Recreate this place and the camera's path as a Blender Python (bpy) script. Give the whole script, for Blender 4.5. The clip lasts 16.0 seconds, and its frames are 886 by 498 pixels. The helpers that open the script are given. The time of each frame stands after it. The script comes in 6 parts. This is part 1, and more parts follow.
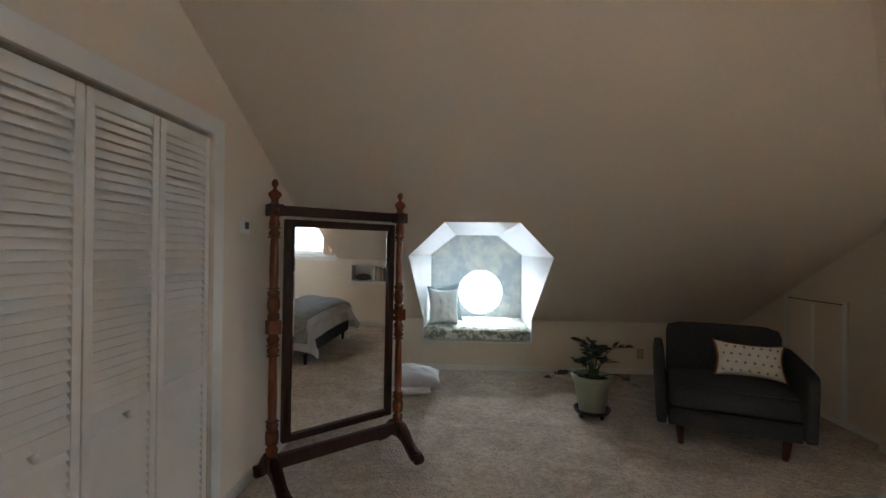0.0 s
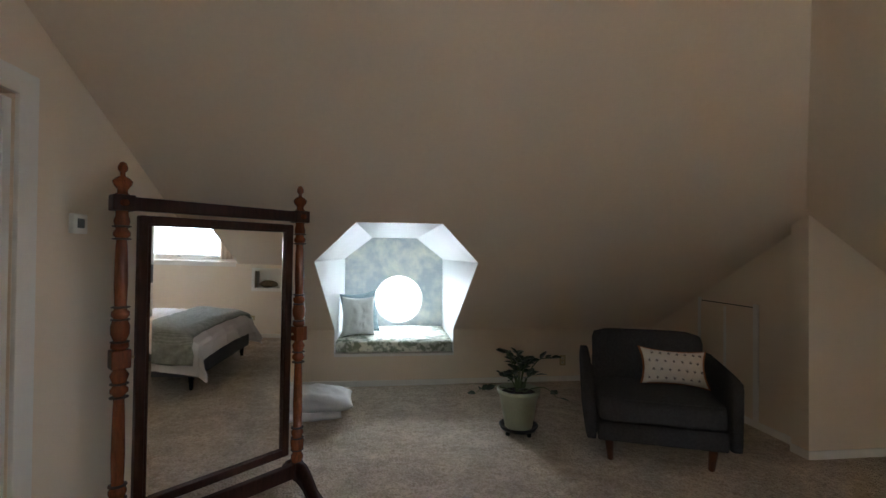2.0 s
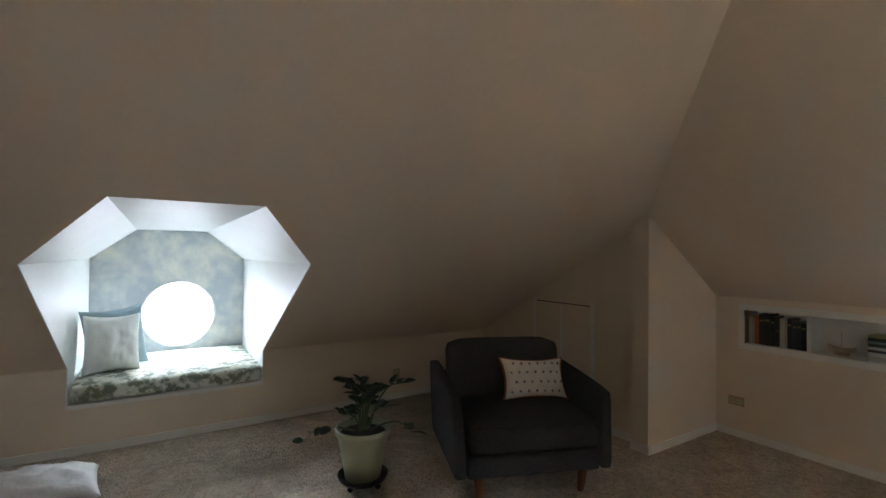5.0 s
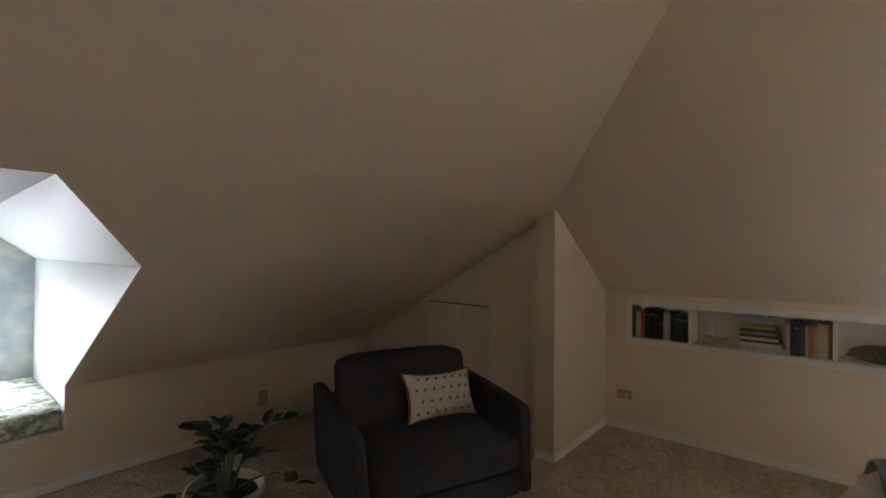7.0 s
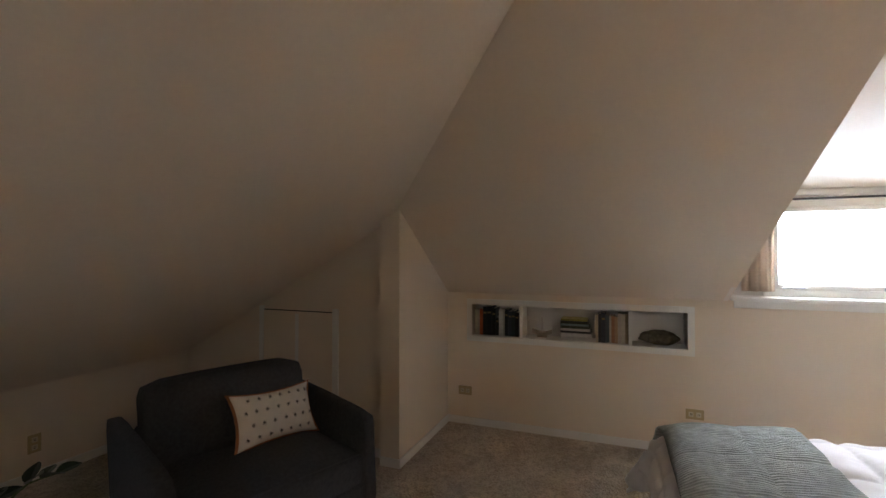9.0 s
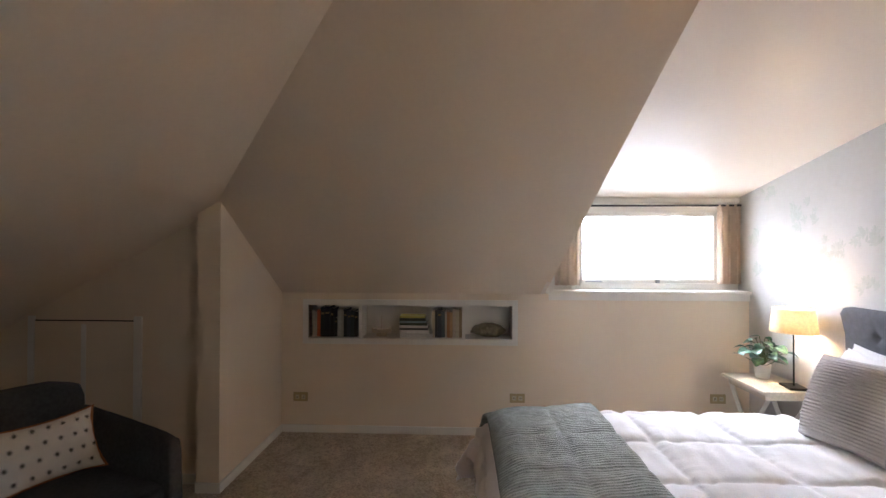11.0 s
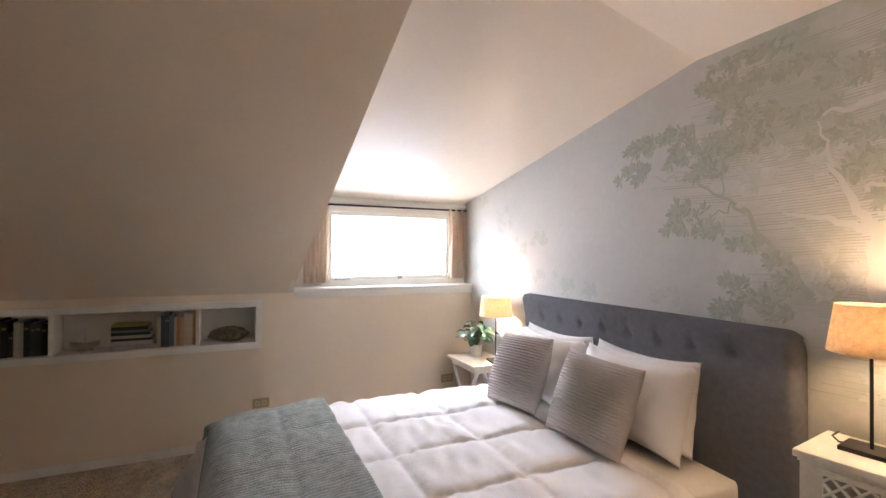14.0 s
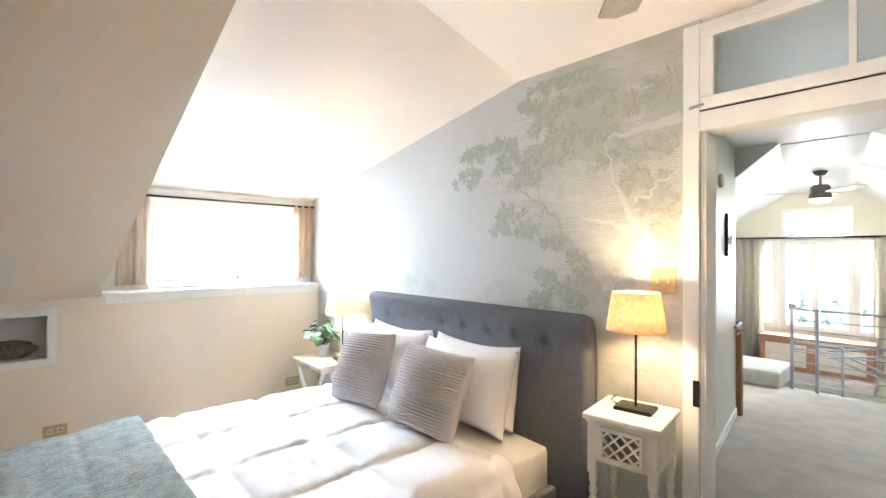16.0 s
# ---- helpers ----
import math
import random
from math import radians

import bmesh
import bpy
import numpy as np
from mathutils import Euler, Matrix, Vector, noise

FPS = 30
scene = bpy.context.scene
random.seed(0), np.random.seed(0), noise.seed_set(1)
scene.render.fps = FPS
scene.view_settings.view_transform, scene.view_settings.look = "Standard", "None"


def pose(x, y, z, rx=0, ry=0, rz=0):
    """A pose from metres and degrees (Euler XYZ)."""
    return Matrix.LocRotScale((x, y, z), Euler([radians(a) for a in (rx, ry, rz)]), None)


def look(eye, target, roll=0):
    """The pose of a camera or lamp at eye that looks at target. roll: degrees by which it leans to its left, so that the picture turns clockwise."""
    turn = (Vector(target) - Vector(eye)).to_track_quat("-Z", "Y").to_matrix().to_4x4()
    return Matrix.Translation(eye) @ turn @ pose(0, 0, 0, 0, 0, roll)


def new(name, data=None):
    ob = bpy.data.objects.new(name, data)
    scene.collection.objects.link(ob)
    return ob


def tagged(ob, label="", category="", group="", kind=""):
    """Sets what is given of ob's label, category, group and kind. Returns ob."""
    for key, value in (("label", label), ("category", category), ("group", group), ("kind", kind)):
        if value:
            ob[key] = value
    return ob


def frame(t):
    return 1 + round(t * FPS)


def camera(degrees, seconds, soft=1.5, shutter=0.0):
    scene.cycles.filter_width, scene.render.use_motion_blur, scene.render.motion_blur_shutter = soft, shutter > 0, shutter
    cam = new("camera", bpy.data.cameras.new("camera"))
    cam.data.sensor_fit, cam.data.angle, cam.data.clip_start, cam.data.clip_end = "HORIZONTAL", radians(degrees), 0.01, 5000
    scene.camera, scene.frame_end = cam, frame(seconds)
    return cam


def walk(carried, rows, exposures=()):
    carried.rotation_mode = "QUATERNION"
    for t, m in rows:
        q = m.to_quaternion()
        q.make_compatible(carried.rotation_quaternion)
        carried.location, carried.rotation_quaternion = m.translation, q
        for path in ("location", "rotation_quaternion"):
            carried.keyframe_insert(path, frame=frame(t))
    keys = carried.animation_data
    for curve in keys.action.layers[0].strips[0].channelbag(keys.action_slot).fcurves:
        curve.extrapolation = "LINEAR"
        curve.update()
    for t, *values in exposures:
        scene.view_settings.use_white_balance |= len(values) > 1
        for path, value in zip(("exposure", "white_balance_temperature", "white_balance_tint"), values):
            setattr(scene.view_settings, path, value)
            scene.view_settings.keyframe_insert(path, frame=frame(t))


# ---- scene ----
cam = camera(88.8, 16.0)
PATH = [
    (0, (0.143, 0.711, 1.399, 90.21, -0.66, 3.35)),
    (0.5, (0.155, 0.860, 1.408, 90.29, -0.42, 3.02)),
    (1, (0.162, 0.976, 1.414, 90.36, -0.42, 2.35)),
    (1.5, (0.164, 1.068, 1.414, 90.53, -0.41, -0.64)),
    (2, (0.171, 1.145, 1.411, 90.70, -0.53, -6.78)),
    (2.5, (0.178, 1.236, 1.405, 90.66, -0.67, -12.85)),
    (3, (0.140, 1.355, 1.402, 90.56, -0.74, -18.46)),
    (3.5, (0.127, 1.511, 1.401, 90.40, -0.60, -21.26)),
    (4, (0.115, 1.674, 1.404, 90.59, -0.65, -24.72)),
    (6.5, (0.196, 2.502, 1.408, 90.52, -0.37, -44.36)),
    (7, (0.279, 2.588, 1.413, 90.43, -0.40, -49.53)),
    (7.5, (0.329, 2.656, 1.416, 90.67, -0.33, -56.13)),
    (8, (0.349, 2.671, 1.416, 90.78, -0.27, -60.70)),
    (8.5, (0.365, 2.659, 1.416, 90.86, -0.13, -64.74)),
    (9, (0.389, 2.636, 1.417, 90.74, -0.03, -68.78)),
    (11.5, (0.483, 2.531, 1.413, 90.56, -0.14, -91.62)),
    (12, (0.469, 2.466, 1.410, 90.55, -0.09, -95.15)),
    (12.5, (0.450, 2.393, 1.408, 90.53, -0.11, -99.57)),
    (13, (0.443, 2.348, 1.406, 90.56, -0.17, -104.41)),
    (13.5, (0.428, 2.325, 1.404, 90.54, -0.18, -109.44)),
    (14, (0.412, 2.319, 1.406, 90.53, -0.30, -114.62)),
    (14.5, (0.399, 2.311, 1.407, 90.40, -0.25, -119.91)),
    (15, (0.382, 2.299, 1.407, 90.40, -0.29, -125.04)),
    (15.5, (0.363, 2.291, 1.406, 90.39, -0.37, -129.17)),
    (16, (0.348, 2.285, 1.406, 90.37, -0.29, -132.73)),
]
EXPOSURES = [(0, 0.27, 6260, 17), (4, 0.21, 6310, 17), (6.5, 0.27, 6410, 18), (7.7, 0.29, 6860, 23), (9, 0.37, 6560, 22), (12.5, 0.47, 6410, 27), (14.5, 0.47, 6710, 26), (15.2, 0.81, 6490, 21), (16, 1.39, 6040, 15)]
walk(cam, [(t, pose(*p)) for t, p in PATH], EXPOSURES)

# ---- world and light ----
world = bpy.data.worlds.new("sky")
scene.world = world
world.use_nodes = True
wn = world.node_tree.nodes
sky = wn.new("ShaderNodeTexSky")
sky.sky_type, sky.sun_disc = "NISHITA", False
sky.sun_elevation, sky.sun_rotation = radians(42), radians(150)
world.node_tree.links.new(sky.outputs[0], wn["Background"].inputs[0])
wn["Background"].inputs[1].default_value = 0.12
sun = new("sun", bpy.data.lights.new("sun", "SUN"))
sun.data.energy, sun.data.angle, sun.data.color = 1.0, radians(10), (1, 0.95, 0.88)
sun.matrix_world = look((3, -8, 9), (1, 2, 0))


def area(name, m, w, h, power, colour):
    ob = new(name, bpy.data.lights.new(name, "AREA"))
    ob.data.shape, ob.data.size, ob.data.size_y = "RECTANGLE", w, h
    ob.data.energy, ob.data.color = power, colour
    ob.matrix_world = m
    return ob


DAY = (0.70, 0.86, 1.0)
area("round_window_daylight", look((0.35, 8.3, 1.75), (0.25, 5.4, 0.15)), 1.2, 1.0, 430, (0.76, 0.90, 1.0))
area("dormer_daylight", look((5.7, 1.15, 2.75), (3.0, 1.25, 0.75)), 2.4, 1.4, 500, DAY)
area("dormer_skylight", look((4.30, 1.15, 1.48), (3.0, 1.15, 1.46)), 1.0, 0.52, 11, (0.60, 0.80, 1.0))
area("hall_daylight", look((1.2, -6.0, 2.9), (0.9, -2.0, 0.3)), 2.4, 1.2, 480, DAY)


porthole_sky = area("porthole_skylight", look((0.30, 7.10, 0.82), (0.30, 5.0, 0.80)), 0.56, 0.56, 7, (0.80, 0.92, 1.0))
porthole_sky.data.shape = "DISK"


def bulb(name, x, y, z, power, radius=0.03):
    ob = new(name, bpy.data.lights.new(name, "POINT"))
    ob.data.energy, ob.data.color, ob.data.shadow_soft_size = power, (1.0, 0.73, 0.42), radius
    ob.location = (x, y, z)
    return ob


# ---- materials ----
def mat(name, colour, rough=0.6, metal=0.0, vary=0.06, vscale=3.0, bump=0.0, bscale=60.0, spec=0.5, tint=None, stretch=(1, 1, 1), rand=0.0):
    """Base colour that varies softly at two scales, with fine relief."""
    m = bpy.data.materials.new(name)
    m.use_nodes = True
    n, l = m.node_tree.nodes, m.node_tree.links
    b = n["Principled BSDF"]
    b.inputs["Roughness"].default_value = rough
    b.inputs["Metallic"].default_value = metal
    b.inputs["Specular IOR Level"].default_value = spec
    co = n.new("ShaderNodeTexCoord")
    mp = n.new("ShaderNodeMapping")
    mp.inputs["Scale"].default_value = stretch
    l.new(co.outputs["Object"], mp.inputs[0])
    big = n.new("ShaderNodeTexNoise")
    big.inputs["Scale"].default_value, big.inputs["Detail"].default_value = vscale, 4
    fine = n.new("ShaderNodeTexNoise")
    fine.inputs["Scale"].default_value, fine.inputs["Detail"].default_value = bscale, 3
    l.new(mp.outputs[0], big.inputs["Vector"])
    l.new(mp.outputs[0], fine.inputs["Vector"])
    add = n.new("ShaderNodeMath")
    add.operation = "ADD"
    half = n.new("ShaderNodeMath")
    half.operation = "MULTIPLY"
    half.inputs[1].default_value = 0.5
    l.new(fine.outputs[0], half.inputs[0])
    l.new(big.outputs[0], add.inputs[0])
    l.new(half.outputs[0], add.inputs[1])
    ramp = n.new("ShaderNodeMapRange")
    ramp.inputs["From Min"].default_value, ramp.inputs["From Max"].default_value = 0.45, 1.05
    l.new(add.outputs[0], ramp.inputs["Value"])
    mix = n.new("ShaderNodeMix")
    mix.data_type = "RGBA"
    lo = tint or tuple(c * (1 - vary * 1.6) for c in colour)
    hi = colour if tint else tuple(min(1, c * (1 + vary)) for c in colour)
    mix.inputs[6].default_value, mix.inputs[7].default_value = (*lo, 1), (*hi, 1)
    l.new(ramp.outputs[0], mix.inputs[0])
    last = mix.outputs[2]
    if rand:
        info = n.new("ShaderNodeObjectInfo")
        hsv = n.new("ShaderNodeHueSaturation")
        mr = n.new("ShaderNodeMapRange")
        mr.inputs["To Min"].default_value, mr.inputs["To Max"].default_value = 1 - rand, 1 + rand
        l.new(info.outputs["Random"], mr.inputs["Value"])
        l.new(mr.outputs[0], hsv.inputs["Value"])
        l.new(last, hsv.inputs["Color"])
        last = hsv.outputs[0]
    l.new(last, b.inputs["Base Color"])
    if bump:
        bp = n.new("ShaderNodeBump")
        bp.inputs["Strength"].default_value, bp.inputs["Distance"].default_value = min(1, bump), 0.01
        l.new(fine.outputs[0], bp.inputs["Height"])
        l.new(bp.outputs[0], b.inputs["Normal"])
    return m


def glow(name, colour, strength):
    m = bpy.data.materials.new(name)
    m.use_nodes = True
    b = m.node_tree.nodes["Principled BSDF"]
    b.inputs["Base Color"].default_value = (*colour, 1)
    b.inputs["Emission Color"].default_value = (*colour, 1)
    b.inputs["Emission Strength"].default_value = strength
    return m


def glass(name, rough=0.0):
    m = bpy.data.materials.new(name)
    m.use_nodes = True
    b = m.node_tree.nodes["Principled BSDF"]
    b.inputs["Base Color"].default_value = (0.97, 0.99, 0.98, 1)
    b.inputs["Transmission Weight"].default_value, b.inputs["Roughness"].default_value = 1.0, rough
    b.inputs["IOR"].default_value = 1.08
    return m


WALL = mat("cream_wall_paint", (0.81, 0.69, 0.54), 0.75, vary=0.02, vscale=1.2, bump=0.10, bscale=140)
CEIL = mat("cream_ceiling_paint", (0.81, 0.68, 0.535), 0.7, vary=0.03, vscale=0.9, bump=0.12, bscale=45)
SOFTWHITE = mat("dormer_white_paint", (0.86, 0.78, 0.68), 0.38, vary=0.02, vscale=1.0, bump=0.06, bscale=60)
WHITE = mat("white_trim_paint", (0.82, 0.79, 0.72), 0.42, vary=0.02, vscale=4, bump=0.05, bscale=90)
NOOK = mat("nook_white_paint", (0.86, 0.88, 0.87), 0.5, vary=0.02, vscale=3, bump=0.05, bscale=90)


def carpet(name, colour, dark):
    m = mat(name, colour, 0.97, vary=0.12, vscale=5, bump=0.5, bscale=300, spec=0.05)
    n, l = m.node_tree.nodes, m.node_tree.links
    b = n["Principled BSDF"]
    co = n.new("ShaderNodeTexCoord")
    tuft = n.new("ShaderNodeTexVoronoi")
    tuft.inputs["Scale"].default_value = 75
    pile = n.new("ShaderNodeTexNoise")
    pile.inputs["Scale"].default_value, pile.inputs["Detail"].default_value = 22, 5
    trod = n.new("ShaderNodeTexNoise")
    trod.inputs["Scale"].default_value, trod.inputs["Detail"].default_value, trod.inputs["Distortion"].default_value = 2.2, 6, 1.8
    for x in (tuft, pile, trod):
        l.new(co.outputs["Object"], x.inputs["Vector"])
    a = n.new("ShaderNodeMath")
    a.operation = "MULTIPLY_ADD"
    a.inputs[1].default_value = -0.6
    l.new(tuft.outputs["Distance"], a.inputs[0])
    l.new(pile.outputs[0], a.inputs[2])
    c = n.new("ShaderNodeMath")
    c.operation = "MULTIPLY_ADD"
    c.inputs[1].default_value = 1.1
    l.new(trod.outputs[0], c.inputs[0])
    l.new(a.outputs[0], c.inputs[2])
    r = n.new("ShaderNodeMapRange")
    r.inputs["From Min"].default_value, r.inputs["From Max"].default_value = 0.40, 1.06
    l.new(c.outputs[0], r.inputs["Value"])
    mx = n.new("ShaderNodeMix")
    mx.data_type = "RGBA"
    mx.inputs[6].default_value = (*dark, 1)
    l.new(r.outputs[0], mx.inputs[0])
    l.new(b.inputs["Base Color"].links[0].from_socket, mx.inputs[7])
    l.new(mx.outputs[2], b.inputs["Base Color"])
    bp = n.new("ShaderNodeBump")
    bp.inputs["Strength"].default_value, bp.inputs["Distance"].default_value = 1.0, 0.026
    l.new(c.outputs[0], bp.inputs["Height"])
    l.new(bp.outputs[0], b.inputs["Normal"])
    return m


CARPET = carpet("beige_pile_carpet", (0.72, 0.61, 0.485), (0.42, 0.34, 0.26))
HALLCARPET = mat("grey_beige_carpet", (0.50, 0.465, 0.395), 0.95, vary=0.12, vscale=6, bump=0.8, bscale=150, spec=0.1)
MAHOG = mat("mahogany_stain", (0.045, 0.015, 0.008), 0.5, spec=0.2, vary=0.35, vscale=9, bump=0.08, bscale=40, stretch=(6, 6, 0.7))
CHERRY = mat("polished_cherry_wood", (0.20, 0.055, 0.018), 0.26, vary=0.35, vscale=10, bump=0.06, bscale=50, stretch=(6, 6, 0.8))
LEGWOOD = mat("walnut_leg", (0.16, 0.05, 0.02), 0.4, vary=0.25, vscale=20, bump=0.05)
CHARCOAL = mat("charcoal_weave", (0.062, 0.062, 0.063), 0.95, vary=0.2, vscale=60, bump=0.7, bscale=420, spec=0.15)
HEADCLOTH = mat("slate_linen", (0.150, 0.151, 0.157), 0.92, vary=0.1, vscale=40, bump=0.6, bscale=380, spec=0.15)
LINEN = mat("white_cotton", (0.84, 0.81, 0.78), 0.9, vary=0.02, vscale=8, bump=0.12, bscale=120, spec=0.2)
SHEET = mat("ivory_sheet", (0.78, 0.74, 0.67), 0.9, vary=0.03, vscale=8, bump=0.2, bscale=30, spec=0.2)
THROW = mat("sage_throw_knit", (0.36, 0.385, 0.345), 0.95, vary=0.2, vscale=25, bump=0.6, bscale=150, spec=0.1)
GREYRIB = mat("grey_ribbed_cloth", (0.52, 0.48, 0.455), 0.95, vary=0.03, vscale=25, bump=0.4, bscale=200, spec=0.1)
SAGEPOT = mat("sage_glazed_ceramic", (0.42, 0.45, 0.31), 0.3, vary=0.08, vscale=6)
BLACKPLASTIC = mat("black_plastic", (0.015, 0.015, 0.015), 0.35)
BLACKMETAL = mat("black_metal", (0.02, 0.018, 0.016), 0.4, metal=0.6)
STEEL = mat("brushed_steel", (0.36, 0.37, 0.38), 0.4, metal=0.9)
SOIL = mat("potting_soil", (0.03, 0.02, 0.014), 1.0, vary=0.4, vscale=60, bump=1.0, bscale=90)
LEAF = mat("glossy_dark_leaf", (0.018, 0.042, 0.018), 0.3, vary=0.3, vscale=14, rand=0.25)
LEAF2 = mat("variegated_leaf", (0.055, 0.13, 0.085), 0.4, vary=0.5, vscale=30, rand=0.35)
STEM = mat("green_stem", (0.09, 0.13, 0.05), 0.5)
BRASS = mat("almond_plate", (0.48, 0.37, 0.19), 0.45, vary=0.05)
DARK = mat("dark_gap", (0.01, 0.009, 0.008), 0.9)
PALEWOOD = mat("whitewashed_wood", (0.62, 0.55, 0.43), 0.55, vary=0.12, vscale=8, bump=0.1, bscale=60, stretch=(1, 8, 8))
IVORY = mat("antique_ivory_paint", (0.72, 0.67, 0.54), 0.5, vary=0.07, vscale=14, bump=0.12, bscale=70)
MIRROR = mat("mirror_silver", (0.9, 0.91, 0.9), 0.015, metal=1.0, vary=0.0)
GLASS = glass("window_glass")


# ---- building helpers ----
def part(name, bm, material, parent=None, label="", smooth=False):
    me = bpy.data.meshes.new(name)
    bmesh.ops.recalc_face_normals(bm, faces=bm.faces[:])
    bm.to_mesh(me)
    bm.free()
    me.materials.append(material)
    if smooth:
        me.shade_smooth()
    ob = new(name, me)
    if parent:
        ob.parent = parent
    if label:
        tagged(ob, label)
    return ob


def thing(name, label, category, group="", m=None):
    ob = new(name)
    ob.empty_display_size = 0.1
    tagged(ob, label, category, group)
    if m is not None:
        ob.matrix_world = m
    return ob


def structure(ob, label="", category=""):
    return tagged(ob, label, category, kind="structure")


def add_box(bm, x0, x1, y0, y1, z0, z1, bevel=0.0, seg=2):
    r = bmesh.ops.create_cube(bm, size=1.0)
    vs = r["verts"]
    for v in vs:
        v.co = ((x0 + x1) / 2 + v.co.x * (x1 - x0), (y0 + y1) / 2 + v.co.y * (y1 - y0), (z0 + z1) / 2 + v.co.z * (z1 - z0))
    if bevel:
        es = list({e for v in vs for e in v.link_edges})
        bmesh.ops.bevel(bm, geom=es, offset=bevel, segments=seg, affect="EDGES", profile=0.6)
    return bm


def box(x0, x1, y0, y1, z0, z1, bevel=0.0, seg=2):
    return add_box(bmesh.new(), x0, x1, y0, y1, z0, z1, bevel, seg)


def add_slab(bm, pts, off):
    """A flat polygon given thickness along off."""
    a = [bm.verts.new(p) for p in pts]
    b = [bm.verts.new(Vector(p) + Vector(off)) for p in pts]
    bm.faces.new(a)
    bm.faces.new(b[::-1])
    n = len(a)
    for i in range(n):
        bm.faces.new((a[i], b[i], b[(i + 1) % n], a[(i + 1) % n]))
    return bm


def slab(pts, off):
    return add_slab(bmesh.new(), pts, off)


def add_lathe(bm, prof, seg=20, m=None):
    """A turned shape round z from rows of (radius, height)."""
    rings = []
    for r, z in prof:
        rings.append([bm.verts.new((r * math.cos(2 * math.pi * i / seg), r * math.sin(2 * math.pi * i / seg), z)) for i in range(seg)])
    for a, b in zip(rings, rings[1:]):
        for i in range(seg):
            bm.faces.new((a[i], a[(i + 1) % seg], b[(i + 1) % seg], b[i]))
    bm.faces.new(rings[0][::-1])
    bm.faces.new(rings[-1])
    if m is not None:
        bmesh.ops.transform(bm, matrix=m, verts=[v for r in rings for v in r])
    return bm


def lathe(prof, seg=20, m=None):
    return add_lathe(bmesh.new(), prof, seg, m)


def add_tube(bm, pts, r, seg=8):
    """A round bar along a line of points; r is one radius or one for each point."""
    pts = [Vector(p) for p in pts]
    rs = r if isinstance(r, (list, tuple)) else [r] * len(pts)
    rings = []
    for i, p in enumerate(pts):
        d = (pts[min(i + 1, len(pts) - 1)] - pts[max(i - 1, 0)]).normalized()
        q = d.to_track_quat("Z", "Y").to_matrix()
        rings.append([bm.verts.new(p + q @ Vector((rs[i] * math.cos(2 * math.pi * k / seg), rs[i] * math.sin(2 * math.pi * k / seg), 0))) for k in range(seg)])
    for a, b in zip(rings, rings[1:]):
        for i in range(seg):
            bm.faces.new((a[i], a[(i + 1) % seg], b[(i + 1) % seg], b[i]))
    bm.faces.new(rings[0][::-1])
    bm.faces.new(rings[-1])
    return bm


def tube(pts, r, seg=8):
    return add_tube(bmesh.new(), pts, r, seg)


def pillow_bm(w, h, t, n=22, pinch=0.10, rib=0.0, ribs=40, seed=0, wrinkle=0.006):
    """A stuffed cushion standing in its local x-z plane, base on z=0, thick along y."""
    bm = bmesh.new()
    for side in (1, -1):
        g = []
        for j in range(n + 1):
            row = []
            for i in range(n + 1):
                u, v = 2 * i / n - 1, 2 * j / n - 1
                full = max(0.0, (1 - abs(u) ** 2.3)) ** 0.5 * max(0.0, (1 - abs(v) ** 2.3)) ** 0.5
                sx = 1 - pinch * (1 - abs(v) ** 2) * 0.35 * abs(u) ** 3
                sz = 1 - pinch * (1 - abs(u) ** 2) * 0.5 * abs(v) ** 3
                wr = wrinkle * (noise.noise(Vector((u * 3 + seed, v * 3, side * 2.0))) + 0.45 * noise.noise(Vector((u * 9 + seed, v * 5, side * 3.0)))) * full
                y = side * (t / 2 * full + wr)
                if rib:
                    y += side * rib * math.cos(v * ribs * math.pi / 2) * full
                row.append(bm.verts.new((u * w / 2 * sx, y, h / 2 + v * h / 2 * sz)))
            g.append(row)
        for j in range(n):
            for i in range(n):
                bm.faces.new((g[j][i], g[j][i + 1], g[j + 1][i + 1], g[j + 1][i]))
    bmesh.ops.remove_doubles(bm, verts=bm.verts[:], dist=0.0004)
    return bm


def leaf_bm(l, w, bend=0.2, n=5):
    bm = bmesh.new()
    rows = []
    for i in range(n + 1):
        u = i / n
        hw = w / 2 * math.sin(math.pi * min(1, u * 0.93 + 0.05)) ** 0.8
        z = -bend * l * u * u
        rows.append([bm.verts.new((u * l, -hw, z + hw * 0.25)), bm.verts.new((u * l, 0, z)), bm.verts.new((u * l, hw, z + hw * 0.25))])
    for a, b in zip(rows, rows[1:]):
        bm.faces.new((a[0], b[0], b[1], a[1]))
        bm.faces.new((a[1], b[1], b[2], a[2]))
    return bm


# ---- plan ----
XW, XE, YN, YS = -1.16, 4.023, 6.06, 0.384
KN, ZK = 0.548, 0.597          # north slope: rise per metre, top of the knee wall
KE, ZE = 0.667, 1.101          # east slope
ZTOP, ZLOW = 2.60, 2.283


def zn(y):
    return ZK + KN * (YN - y)


def ze(x):
    return ZE + KE * (XE - x)


def valley_x(y):
    return XE - (zn(y) - ZE) / KE


NX0, NX1, NS, NT = -0.40, 0.88, 1.345, 1.62     # window nook: sides, shoulder and top heights
NC0, NC1, NB, SEAT = -0.05, 0.53, 7.12, 0.345


def yat(z):
    return YN - (z - ZK) / KN


# ---- structure ----
structure(part("floor", box(XW - 0.1, XE + 0.2, YS - 0.14, YN + 0.1, -0.1, 0.0), CARPET), "beige cut-pile carpet over the attic bedroom floor", "carpet")

